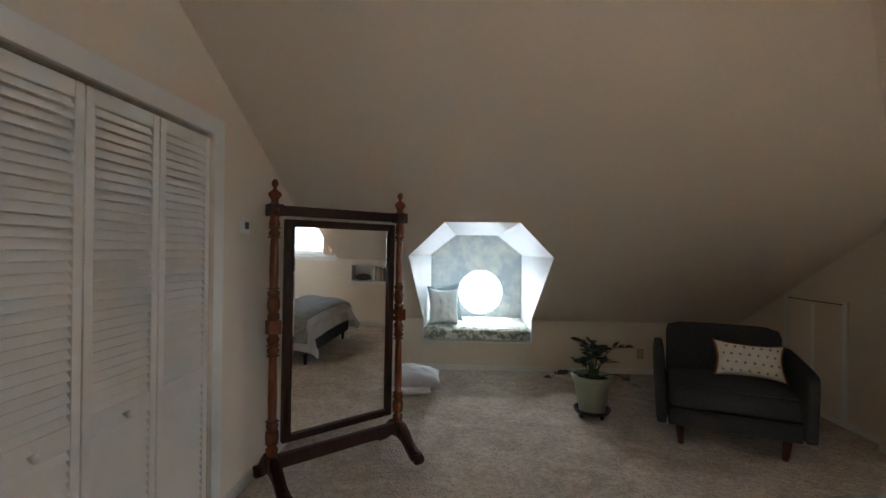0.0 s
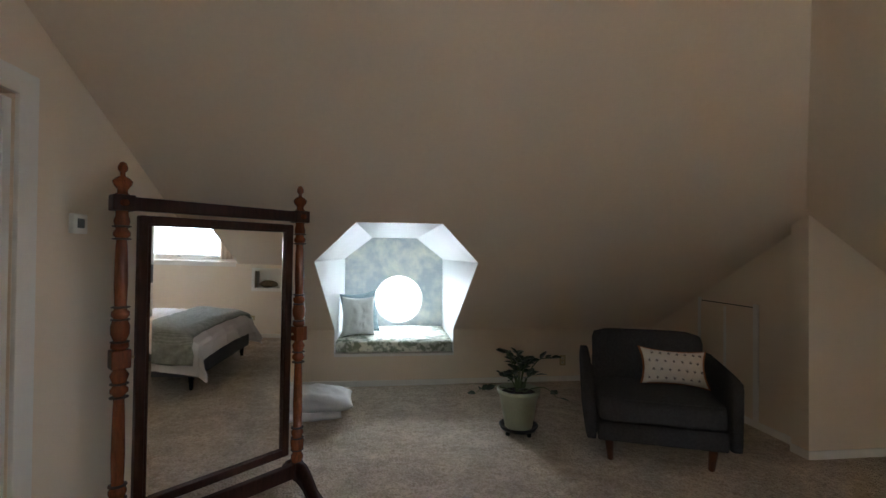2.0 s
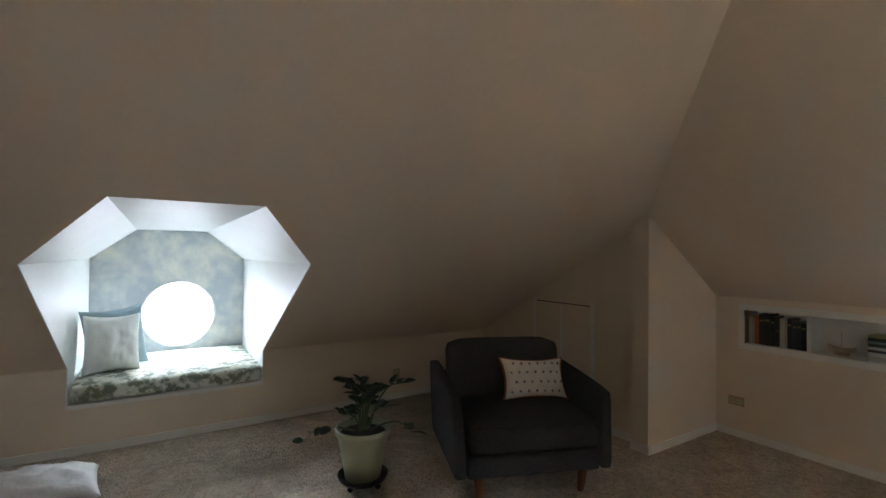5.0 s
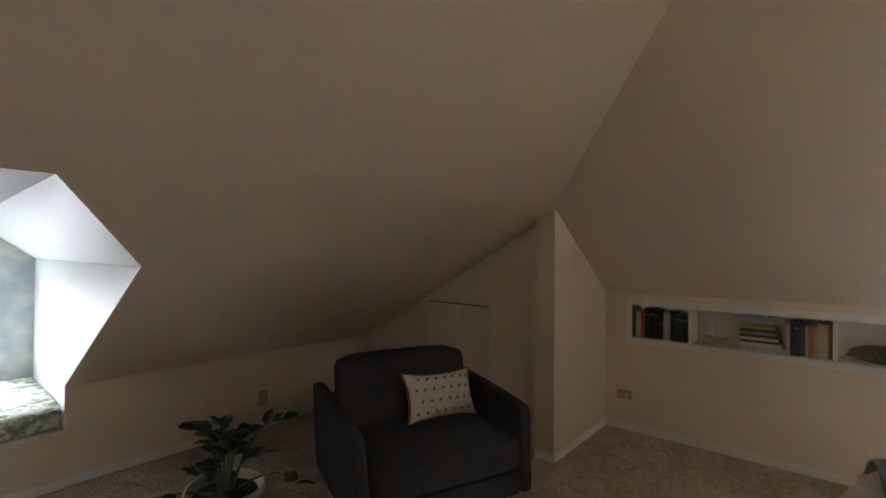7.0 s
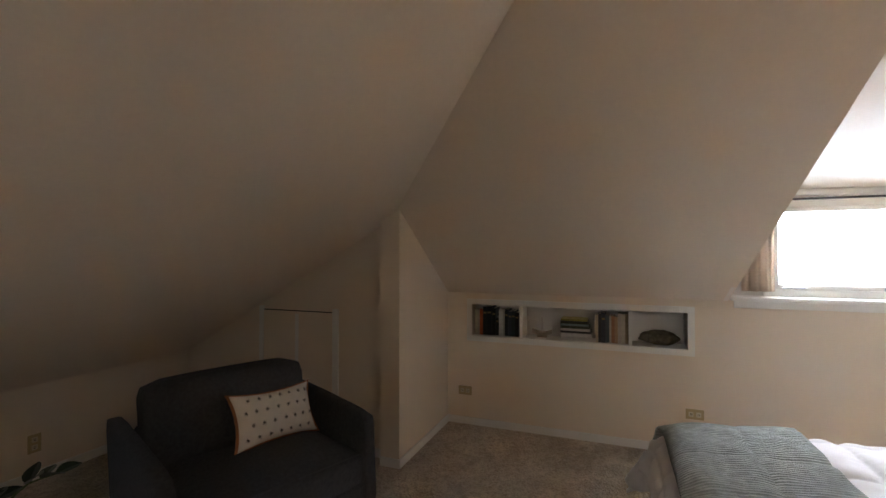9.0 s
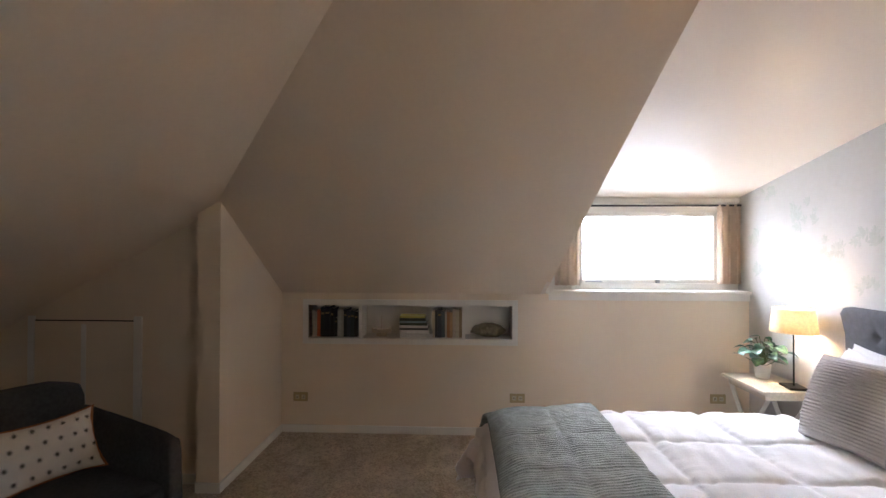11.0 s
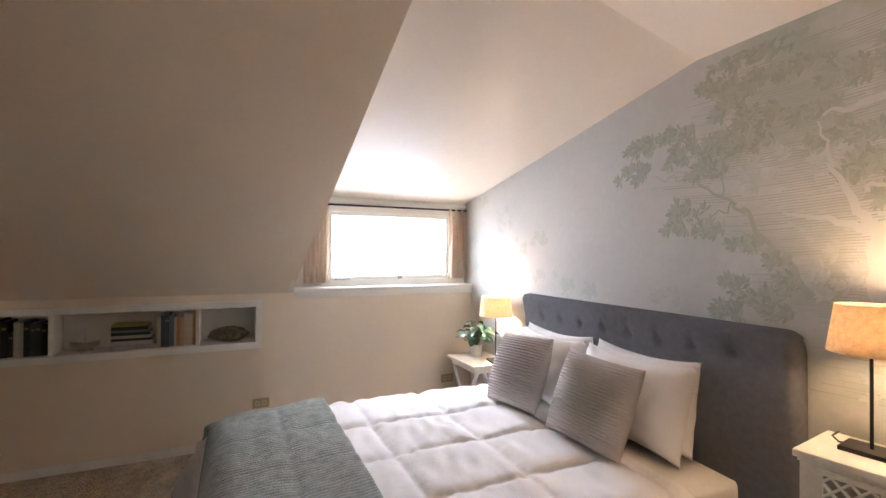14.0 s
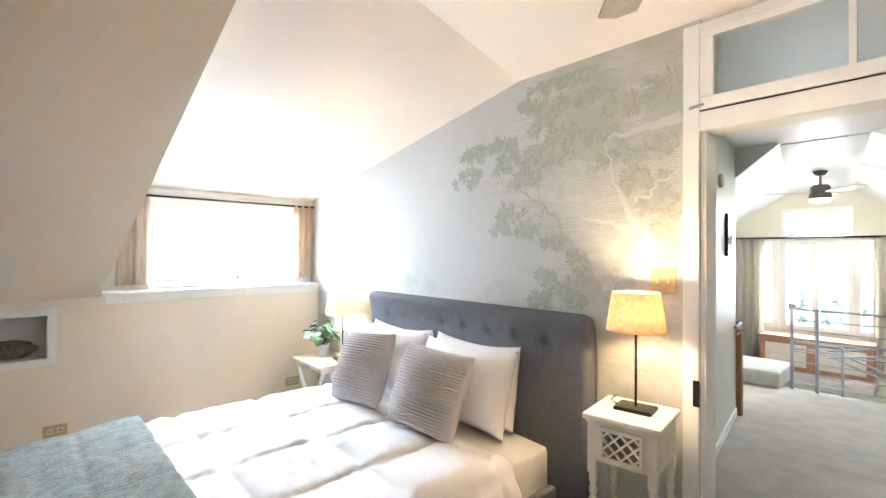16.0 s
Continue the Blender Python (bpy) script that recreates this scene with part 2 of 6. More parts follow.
# north knee wall, broken by the window nook
bm = bmesh.new()
add_box(bm, XW - 0.1, NX0, YN, YN + 0.1, 0, ZK + 0.05)
add_box(bm, NX1, 3.3, YN, YN + 0.1, 0, ZK + 0.05)
structure(part("wall_north", bm, WALL), "low cream painted knee wall", "wall")
structure(part("nook_front_wall", box(NX0, NX1, YN - 0.012, YN + 0.1, 0, SEAT - 0.03), WALL), "cream painted front of the window seat", "wall")

# sloping ceilings
up = Vector((0, KN, 1)).normalized() * 0.08
bm = bmesh.new()
ys, yt, ytop = yat(NS), yat(NT), yat(ZTOP)


def P(x, y):
    return (x, y, zn(y))


YK = 4.05                       # the slope steepens a little above this line
VX, VY = 1.776, 2.69            # top of the valley between the two slopes
add_slab(bm, [P(XW - 0.1, YN + 0.06), P(NX0, YN + 0.06), P(NX0, yt), P(XW - 0.1, yt)], up)
add_slab(bm, [P(NX0, ys), P(NC0, yt), P(NX0, yt)], up)
add_slab(bm, [P(NX1, ys), P(NX1, yt), P(NC1, yt)], up)
add_slab(bm, [P(NX1, YN + 0.06), P(3.3, YN + 0.06), P(3.3, YK), P(NX1, YK)], up)
add_slab(bm, [P(NX1, yt), P(NX1, YK), P(XW - 0.1, YK), P(XW - 0.1, yt)], up)
zk = zn(YK)
v0 = Vector((XE - (zk - ZE) / KE, YK, zk))
w0, w1, v1 = Vector((XW - 0.1, YK, zk)), Vector((XW - 0.1, 2.45, ZTOP)), Vector((VX, VY, ZTOP))
G = 10
grid = [[bm.verts.new(w0.lerp(w1, j / G).lerp(v0.lerp(v1, j / G), i / G)) for i in range(G + 1)] for j in range(G + 1)]
for j in range(G):
    for i in range(G):
        bm.faces.new((grid[j][i], grid[j][i + 1], grid[j + 1][i + 1], grid[j + 1][i]))
structure(part("ceiling_north_slope", bm, CEIL), "steep cream painted attic ceiling slope", "ceiling")

EY0, EY1 = 1.93, 1.66          # southern edge of the east slope, at the foot and at the top
xt = XE - (ZTOP - ZE) / KE


def ye(x):
    return EY0 + (EY1 - EY0) * (XE - x) / (XE - xt)


def Q(x, y):
    return (x, y, ze(x))


upe = Vector((KE, 0, 1)).normalized() * 0.08
bm = slab([Q(XE + 0.03, ye(XE + 0.03)), Q(XE + 0.03, 4.06), Q(v0.x, 4.06), tuple(v1), Q(xt, EY1)], upe)
structure(part("ceiling_east_slope", bm, CEIL), "cream painted ceiling slope over the book niche", "ceiling")
structure(part("ceiling_ridge", box(XW - 0.1, xt + 0.05, EY1 - 0.1, VY + 0.05, ZTOP, ZTOP + 0.08), CEIL), "flat cream ceiling strip", "ceiling")

# dormer ceiling, flat ceiling by the mural wall and the faces that close them
KD, XB, XD = 0.182, 1.82, 4.20


def zd(x):
    return ZLOW + KD * (XB - x)


def twist(name, edge0, edge1, material, label, n=10):
    """A ceiling sheet stretched between two straight edges."""
    bm = bmesh.new()
    g = [[bm.verts.new(Vector(edge0[0]).lerp(Vector(edge0[1]), i / n).lerp(Vector(edge1[0]).lerp(Vector(edge1[1]), i / n), j / n)) for i in range(n + 1)] for j in range(n + 1)]
    for j in range(n):
        for i in range(n):
            bm.faces.new((g[j][i], g[j][i + 1], g[j + 1][i + 1], g[j + 1][i]))
    top = bmesh.ops.extrude_face_region(bm, geom=bm.faces[:])["geom"]
    bmesh.ops.translate(bm, vec=(0, 0, 0.06), verts=[v for v in top if isinstance(v, bmesh.types.BMVert)])
    return structure(part(name, bm, material), label, "ceiling")


ZRB, ZRD = ZTOP - 0.004, 1.862    # the dormer ceiling's northern edge, at the bend and at the window
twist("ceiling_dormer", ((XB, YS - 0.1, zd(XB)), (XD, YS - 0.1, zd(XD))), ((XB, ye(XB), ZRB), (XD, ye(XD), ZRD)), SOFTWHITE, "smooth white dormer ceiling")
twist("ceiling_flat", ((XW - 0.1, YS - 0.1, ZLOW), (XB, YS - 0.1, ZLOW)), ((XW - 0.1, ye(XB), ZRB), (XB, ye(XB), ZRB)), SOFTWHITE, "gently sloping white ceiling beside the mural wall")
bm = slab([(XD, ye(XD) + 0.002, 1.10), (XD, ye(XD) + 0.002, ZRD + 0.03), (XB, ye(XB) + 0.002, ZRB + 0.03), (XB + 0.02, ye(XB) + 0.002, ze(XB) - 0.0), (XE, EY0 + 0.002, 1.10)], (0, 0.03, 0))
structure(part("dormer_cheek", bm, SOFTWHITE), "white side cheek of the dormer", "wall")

# east wall with the book niche and the window wall above the sill
S0, S1, SZ0, SZ1 = 2.137, 3.826, 0.700, 1.050     # niche trim, outside
T = 0.045
bm = bmesh.new()
add_box(bm, XE, XE + 0.1, YS - 0.1, S0 + T, 0, ZE + 0.01)
add_box(bm, XE, XE + 0.1, S1 - T, 4.1, 0, ZE + 0.01)
add_box(bm, XE, XE + 0.1, S0 + T, S1 - T, 0, SZ0 + T)
add_box(bm, XE, XE + 0.1, S0 + T, S1 - T, SZ1 - T, ZE + 0.01)
structure(part("wall_east", bm, WALL), "cream painted knee wall with a book niche", "wall")
W0, W1, WZ0, WZ1 = 0.545, 1.632, 1.18, 1.745
bm = bmesh.new()
add_box(bm, XD - 0.04, XD + 0.06, YS - 0.1, W0, 1.10, 1.95)
add_box(bm, XD - 0.04, XD + 0.06, W1, EY0 + 0.05, 1.10, 1.95)
add_box(bm, XD - 0.04, XD + 0.06, W0, W1, 1.10, WZ0)
add_box(bm, XD - 0.04, XD + 0.06, W0, W1, WZ1, 1.95)
structure(part("wall_dormer", bm, WHITE), "white painted wall round the dormer window", "wall")

# south wall with the doorway and a transom above it
D0, D1, DZ = 0.08, 0.952, 1.87
bm = bmesh.new()
add_box(bm, D1, XE + 0.15, YS - 0.12, YS, 0, 2.36)
add_box(bm, XW - 0.1, D0, YS - 0.12, YS, 0, 2.36)
MURAL = mat("mural_wallpaper", (0.57, 0.55, 0.505), 0.7, vary=0.06, vscale=1.5, bump=0.12, bscale=30, tint=(0.51, 0.49, 0.44))


def wash(m, colour, x0, x1):
    """A broad olive wash of ink that thins out along x in soft patches."""
    n, l = m.node_tree.nodes, m.node_tree.links
    b = n["Principled BSDF"]
    co = n.new("ShaderNodeTexCoord")
    sp = n.new("ShaderNodeSeparateXYZ")
    l.new(co.outputs["Object"], sp.inputs[0])
    r = n.new("ShaderNodeMapRange")
    r.inputs["From Min"].default_value, r.inputs["From Max"].default_value = x0, x1
    l.new(sp.outputs[0], r.inputs["Value"])
    no = n.new("ShaderNodeTexNoise")
    no.inputs["Scale"].default_value, no.inputs["Detail"].default_value = 4.5, 5
    l.new(co.outputs["Object"], no.inputs["Vector"])
    r2 = n.new("ShaderNodeMapRange")
    r2.inputs["From Min"].default_value, r2.inputs["From Max"].default_value = 0.38, 0.62
    l.new(no.outputs[0], r2.inputs["Value"])
    mu = n.new("ShaderNodeMath")
    mu.operation = "MULTIPLY"
    l.new(r.outputs[0], mu.inputs[0])
    l.new(r2.outputs[0], mu.inputs[1])
    mx = n.new("ShaderNodeMix")
    mx.data_type = "RGBA"
    l.new(mu.outputs[0], mx.inputs[0])
    l.new(b.inputs["Base Color"].links[0].from_socket, mx.inputs[6])
    mx.inputs[7].default_value = (*colour, 1)
    l.new(mx.outputs[2], b.inputs["Base Color"])


wash(MURAL, (0.40, 0.41, 0.33), 2.1, 1.35)
structure(part("wall_south", bm, MURAL), "pale grey wallpaper wall with a tree mural", "wall")

# west wall with the closet opening
C0, C1, CZ = 1.43, 2.92, 1.97
bm = bmesh.new()
add_box(bm, XW - 0.1, XW, YS - 0.1, C0, 0, 2.64)
add_box(bm, XW - 0.1, XW, C1, YN + 0.1, 0, 2.64)
add_box(bm, XW - 0.1, XW, C0, C1, CZ, 2.64)
structure(part("wall_west", bm, WALL), "cream painted gable wall beside the closet", "wall")
bm = box(XW - 0.72, XW - 0.70, C0 - 0.12, C1 + 0.12, 0, 2.1)
add_box(bm, XW - 0.70, XW - 0.1, C0 - 0.12, C0 - 0.10, 0, 2.1)
add_box(bm, XW - 0.70, XW - 0.1, C1 + 0.10, C1 + 0.12, 0, 2.1)
add_box(bm, XW - 0.72, XW - 0.1, C0 - 0.12, C1 + 0.12, 2.1, 2.12)
add_box(bm, XW - 0.72, XW - 0.1, C0 - 0.12, C1 + 0.12, -0.1, 0.0)
structure(part("closet_inside", bm, WALL), "plain inside of the closet", "wall")

# partition stub and the access wall under the slope
bm = slab([(3.10, 4.0, 0), (XE + 0.05, 4.0, 0), (XE + 0.05, 4.0, ze(XE + 0.05) + 0.01), (3.10, 4.0, ze(3.10) + 0.01)], (0, 0.14, 0))
structure(part("wall_stub", bm, WALL), "cream painted partition end under the slopes", "wall")
AX = 3.20
bm = slab([(AX, 4.13, 0), (AX, YN + 0.05, 0), (AX, YN + 0.05, zn(YN + 0.05) + 0.02), (AX, 4.13, zn(4.13) + 0.02)], (0.08, 0, 0))
structure(part("wall_access", bm, WALL), "cream painted triangular wall under the slope", "wall")

# window nook
a0, a1 = NX0 + 0.006, NX1 - 0.006
bm = slab([(a0, YN - 0.012, SEAT), (a0, NB, SEAT), (a0, NB, NS), (a0, ys - 0.004, NS), (a0, YN - 0.012, ZK + 0.005)], (-0.006, 0, 0))
add_slab(bm, [(a1, YN - 0.012, SEAT), (a1, NB, SEAT), (a1, NB, NS), (a1, ys - 0.004, NS), (a1, YN - 0.012, ZK + 0.005)], (0.006, 0, 0))
add_slab(bm, [(NX0, ys, NS), (NX0, NB, NS), (NC0, NB, NT), (NC0, yt, NT)], (-0.02, 0, 0.025))
add_slab(bm, [(NX1, ys, NS), (NX1, NB, NS), (NC1, NB, NT), (NC1, yt, NT)], (0.02, 0, 0.025))
add_slab(bm, [(NC0, yt, NT), (NC0, NB, NT), (NC1, NB, NT), (NC1, yt, NT)], (0, 0, 0.03))
structure(part("nook_lining", bm, NOOK), "white painted faceted sides of the window nook", "wall")
structure(part("nook_seat", box(NX0, NX1, YN - 0.02, NB, SEAT - 0.03, SEAT, 0.004), WHITE), "white window seat board", "trim")
RX, RZ, RR = 0.30, 0.82, 0.305
bm = bmesh.new()
N = 64
ring = []
for i in range(N):
    a = 2 * math.pi * i / N
    c, s = math.cos(a), math.sin(a)
    k = min(((NX1 + 0.02 - RX) / c) if c > 1e-6 else 9, ((NX0 - 0.02 - RX) / c) if c < -1e-6 else 9, ((NT + 0.02 - RZ) / s) if s > 1e-6 else 9, ((SEAT - 0.02 - RZ) / s) if s < -1e-6 else 9)
    ring.append([bm.verts.new((RX + RR * c, y, RZ + RR * s)) for y in (NB, NB + 0.12)] + [bm.verts.new((RX + k * c, y, RZ + k * s)) for y in (NB, NB + 0.12)])
for i in range(N):
    a, b = ring[i], ring[(i + 1) % N]
    for p, q in ((0, 1), (1, 3), (3, 2), (2, 0)):
        bm.faces.new((a[p], a[q], b[q], b[p]))
CLOUD = mat("cloud_mural", (0.80, 0.77, 0.69), 0.75, vary=0.2, vscale=1.9, bscale=9, tint=(0.45, 0.49, 0.53))
cloud_noise = next(x for x in CLOUD.node_tree.nodes if x.type == "TEX_NOISE" and x.inputs["Scale"].default_value < 5)
cloud_noise.inputs["Distortion"].default_value, cloud_noise.inputs["Detail"].default_value = 1.2, 7
cloud_ramp = next(x for x in CLOUD.node_tree.nodes if x.type == "MAP_RANGE")
cloud_ramp.inputs["From Min"].default_value, cloud_ramp.inputs["From Max"].default_value = 0.68, 0.97
structure(part("nook_back_wall", bm, CLOUD), "back wall painted with soft clouds round a porthole", "wall")

# baseboards
for nm, b in (("baseboard", (NX1, AX, YN - 0.012, YN, 0, 0.06)), ("baseboard", (XW, NX0, YN - 0.012, YN, 0, 0.06)), ("baseboard", (NX0, NX1, YN - 0.026, YN - 0.012, 0, 0.06)),
              ("baseboard", (XE - 0.012, XE, YS, 4.0, 0, 0.06)), ("baseboard", (3.10, XE - 0.012, 3.988, 4.0, 0, 0.06)), ("baseboard", (3.088, 3.10, 3.988, 4.14, 0, 0.06)),
              ("baseboard", (AX - 0.012, AX, 4.14, YN - 0.012, 0, 0.06)), ("baseboard", (XW, XW + 0.012, C1 + 0.09, YN, 0, 0.06)), ("baseboard", (1.01, XE, YS, YS + 0.012, 0, 0.06))):
    structure(part(nm, box(*b, bevel=0.003), WHITE), "narrow white painted baseboard", "baseboard")

def lit_cloth(name, colour, vary=0.1):
    m = mat(name, colour, 0.9, vary=vary, vscale=60, bump=0.4, bscale=300)
    n, l = m.node_tree.nodes, m.node_tree.links
    out = next(x for x in n if x.type == "OUTPUT_MATERIAL")
    b = n["Principled BSDF"]
    tr_ = n.new("ShaderNodeBsdfTranslucent")
    l.new(b.inputs["Base Color"].links[0].from_socket, tr_.inputs["Color"])
    mx = n.new("ShaderNodeMixShader")
    mx.inputs[0].default_value = 0.45
    l.new(b.outputs[0], mx.inputs[1])
    l.new(tr_.outputs[0], mx.inputs[2])
    l.new(mx.outputs[0], out.inputs["Surface"])
    return m


# ---- closet doors ----
def trim(name, b, material=WHITE, label="white painted wooden trim", bevel=0.004):
    return structure(part(name, box(*b, bevel=bevel), material), label, "trim")


trim("closet_trim", (XW, XW + 0.018, C1, C1 + 0.09, 0, CZ + 0.09))
trim("closet_trim", (XW, XW + 0.018, C0 - 0.09, C0, 0, CZ + 0.09))
trim("closet_trim", (XW + 0.001, XW + 0.02, C0, C1, CZ, CZ + 0.09))
pw = (C1 - C0) / 4
slat_me = None
for i in range(4):
    y0, y1 = C0 + i * pw + 0.004, C0 + (i + 1) * pw - 0.004
    th = thing("closet_door", "white louvered folding closet door, closed", "door", "louvered closet doors", pose(XW - 0.02, y0, 0.012))
    w = y1 - y0
    st = 0.036
    for a, b in ((0, st), (w - st, w)):
        part("stile", box(-0.014, 0.014, a, b, 0, CZ - 0.03, 0.003), WHITE, th)
    for z0, z1 in ((0, 0.10), (0.715, 0.795), (CZ - 0.09, CZ - 0.03)):
        part("rail", box(-0.013, 0.013, st, w - st, z0, z1, 0.003), WHITE, th)
    if slat_me is None:
        bm = box(-0.0185, 0.0185, 0, w - 2 * st, -0.0036, 0.0036)
        bmesh.ops.rotate(bm, verts=bm.verts[:], cent=(0, 0, 0), matrix=Matrix.Rotation(radians(60), 3, "Y"))
        first = part("louver_slat", bm, WHITE, th)
        slat_me = first.data
        first.location = (0, st, 0.10 + 0.5 * 0.615 / 17)
    for z0, z1 in ((0.10, 0.715), (0.795, CZ - 0.09)):
        n = int((z1 - z0) / 0.036)
        for j in range(n):
            if i == 0 and z0 < 0.2 and j == 0:
                continue
            s = new("louver_slat", slat_me)
            s.parent = th
            s.location = (0, st, z0 + (j + 0.5) * (z1 - z0) / n)
    if i in (1, 2):
        part("knob", lathe([(0.004, 0), (0.006, 0.008), (0.013, 0.016), (0.016, 0.024), (0.012, 0.032), (0.003, 0.034)], 16, pose(0.014, w * 0.5, 0.752, 0, 90, 0)), WHITE, th, smooth=True)

# ---- thermostat, outlets, switch ----
th = thing("thermostat", "small white wall thermostat with a grey screen", "thermostat", m=pose(XW, 3.246, 1.528))
part("case", box(0, 0.022, -0.045, 0.045, -0.042, 0.042, 0.006), WHITE, th)
part("screen", box(0.0215, 0.0235, -0.022, 0.022, -0.018, 0.022), mat("grey_display", (0.12, 0.13, 0.13), 0.2), th)


def outlet(m, label):
    th = thing("outlet", label, "outlet", "wall outlets", m)
    part("plate", box(-0.058, 0.058, -0.006, 0, -0.036, 0.036, 0.003), BRASS, th)
    for s in (-1, 1):
        part("socket", box(s * 0.024 - 0.015, s * 0.024 + 0.015, -0.008, -0.005, -0.016, 0.016, 0.003), mat_ivory, th)
        part("slot", box(s * 0.024 - 0.006, s * 0.024 - 0.003, -0.0088, -0.0075, -0.007, 0.007), DARK, th)
        part("slot", box(s * 0.024 + 0.003, s * 0.024 + 0.006, -0.0088, -0.0075, -0.007, 0.007), DARK, th)
    return th


mat_ivory = mat("ivory_plastic", (0.62, 0.55, 0.38), 0.4)
outlet(pose(XE, 3.845, 0.278, 0, 0, -90), "almond outlet plate set sideways in the cream wall")
outlet(pose(XE, 2.14, 0.292, 0, 0, -90), "almond outlet plate set sideways in the cream wall")
outlet(pose(2.121, YN, 0.233, 0, 90, 0), "upright almond outlet plate on the knee wall")
outlet(pose(XE, 0.62, 0.31, 0, 0, -90), "almond outlet plate beside the small bedside table")
th = thing("light_switch", "almond double light switch on the wallpaper", "light switch", m=pose(1.087, YS, 1.296))
part("plate", box(-0.049, 0.049, 0, 0.006, -0.049, 0.049, 0.003), BRASS, th)
for s in (-1, 1):
    part("toggle", box(s * 0.021 - 0.004, s * 0.021 + 0.004, 0.005, 0.016, -0.011, 0.011, 0.002), mat_ivory, th)

# ---- book niche ----
th = thing("book_niche", "long white recessed wall shelf in three bays", "shelf", m=pose(XE, 0, 0))
for nm, b in (("frame_rail", (-0.016, 0, S0, S1, SZ0, SZ0 + T)), ("frame_rail", (-0.016, 0, S0, S1, SZ1 - T, SZ1)), ("frame_stile", (-0.0155, 0, S0, S0 + T, SZ0 + T, SZ1 - T)), ("frame_stile", (-0.0155, 0, S1 - T, S1, SZ0 + T, SZ1 - T)),
              ("shelf_board", (0, 0.22, S0 + T, S1 - T, SZ0 + T - 0.02, SZ0 + T + 0.002)), ("top_board", (0, 0.22, S0 + T, S1 - T, SZ1 - T - 0.002, SZ1 - T + 0.02)),
              ("end_board", (0, 0.22, S0 + T - 0.02, S0 + T, SZ0 + T, SZ1 - T)), ("end_board", (0, 0.22, S1 - T, S1 - T + 0.02, SZ0 + T, SZ1 - T)), ("back_board", (0.20, 0.22, S0 + T, S1 - T, SZ0 + T, SZ1 - T)),
              ("divider", (0.002, 0.2, 3.360, 3.385, SZ0 + T, SZ1 - T)), ("divider", (0.002, 0.2, 2.545, 2.570, SZ0 + T, SZ1 - T))):
    part(nm, box(*b, bevel=0.002), WHITE, th)

BOOKS = {}


def book(x, y, z, w, h, d, colour, flat=False, lean=0.0):
    """A book with cover boards, page block and spine bands; spine faces the room."""
    key = tuple(colour)
    if key not in BOOKS:
        BOOKS[key] = mat("book_cloth", colour, 0.55, vary=0.15, vscale=30, bump=0.1, bscale=120)
    m = pose(x, y, z, lean, 0, 0) if not flat else pose(x, y, z, 90, 0, 0)
    tone = "dark" if sum(colour) < 0.2 else ("pale" if sum(colour) > 1.2 else "coloured")
    th = thing("book", ("%s clothbound book lying flat in the wall niche" if flat else "%s clothbound book standing in the wall niche") % tone, "book", "niche books", m)
    bm = bmesh.new()
    add_box(bm, 0, d, -w / 2, -w / 2 + 0.003, 0, h)
    add_box(bm, 0, d, w / 2 - 0.003, w / 2, 0, h)
    add_box(bm, 0, 0.004, -w / 2 + 0.003, w / 2 - 0.003, 0, h)
    part("cover", bm, BOOKS[key], th)
    part("pages", box(0.004, d - 0.004, -w / 2 + 0.003, w / 2 - 0.003, 0.004, h - 0.004), PAGES, th)
    if w > 0.022 and sum(colour) < 0.25:
        part("spine_band", box(-0.0012, 0.0002, -w / 2 + 0.005, w / 2 - 0.005, h * 0.76, h * 0.82), GILT, th)


GILT = mat("gilt_stamp", (0.30, 0.22, 0.09), 0.4)
PAGES = mat("book_pages", (0.68, 0.62, 0.48), 0.9, vary=0.1, vscale=80)
rng = random.Random(4)
ZS = SZ0 + T + 0.002
y = S1 - T - 0.012
for c, w, h in (((0.55, 0.5, 0.42), 0.022, 0.21), ((0.45, 0.4, 0.33), 0.016, 0.2), ((0.5, 0.1, 0.03), 0.028, 0.215), ((0.02, 0.02, 0.022), 0.035, 0.235), ((0.015, 0.015, 0.02), 0.04, 0.24), ((0.02, 0.018, 0.016), 0.03, 0.225),
                ((0.03, 0.03, 0.03), 0.025, 0.15), ((0.6, 0.58, 0.5), 0.03, 0.215), ((0.5, 0.46, 0.36), 0.02, 0.21), ((0.02, 0.025, 0.03), 0.028, 0.22), ((0.05, 0.06, 0.07), 0.026, 0.205), ((0.035, 0.05, 0.05), 0.03, 0.21), ((0.02, 0.02, 0.02), 0.028, 0.2)):
    book(XE + 0.03 + rng.uniform(0, 0.02), y - w / 2, ZS, w, h, 0.15, c)
    y -= w + 0.001
z = ZS
for c, w, h in (((0.5, 0.46, 0.42), 0.03, 0.26), ((0.62, 0.6, 0.55), 0.026, 0.24), ((0.04, 0.04, 0.04), 0.018, 0.23), ((0.6, 0.58, 0.52), 0.018, 0.22), ((0.04, 0.05, 0.03), 0.02, 0.22), ((0.2, 0.28, 0.27), 0.016, 0.21), ((0.03, 0.03, 0.025), 0.022, 0.21), ((0.42, 0.36, 0.08), 0.014, 0.2)):
    book(XE + 0.03 + rng.uniform(0, 0.015), 3.065 + rng.uniform(-0.006, 0.006), z + w / 2, w, h, 0.15, c, flat=True)
    z += w + 0.0005
y = 2.805
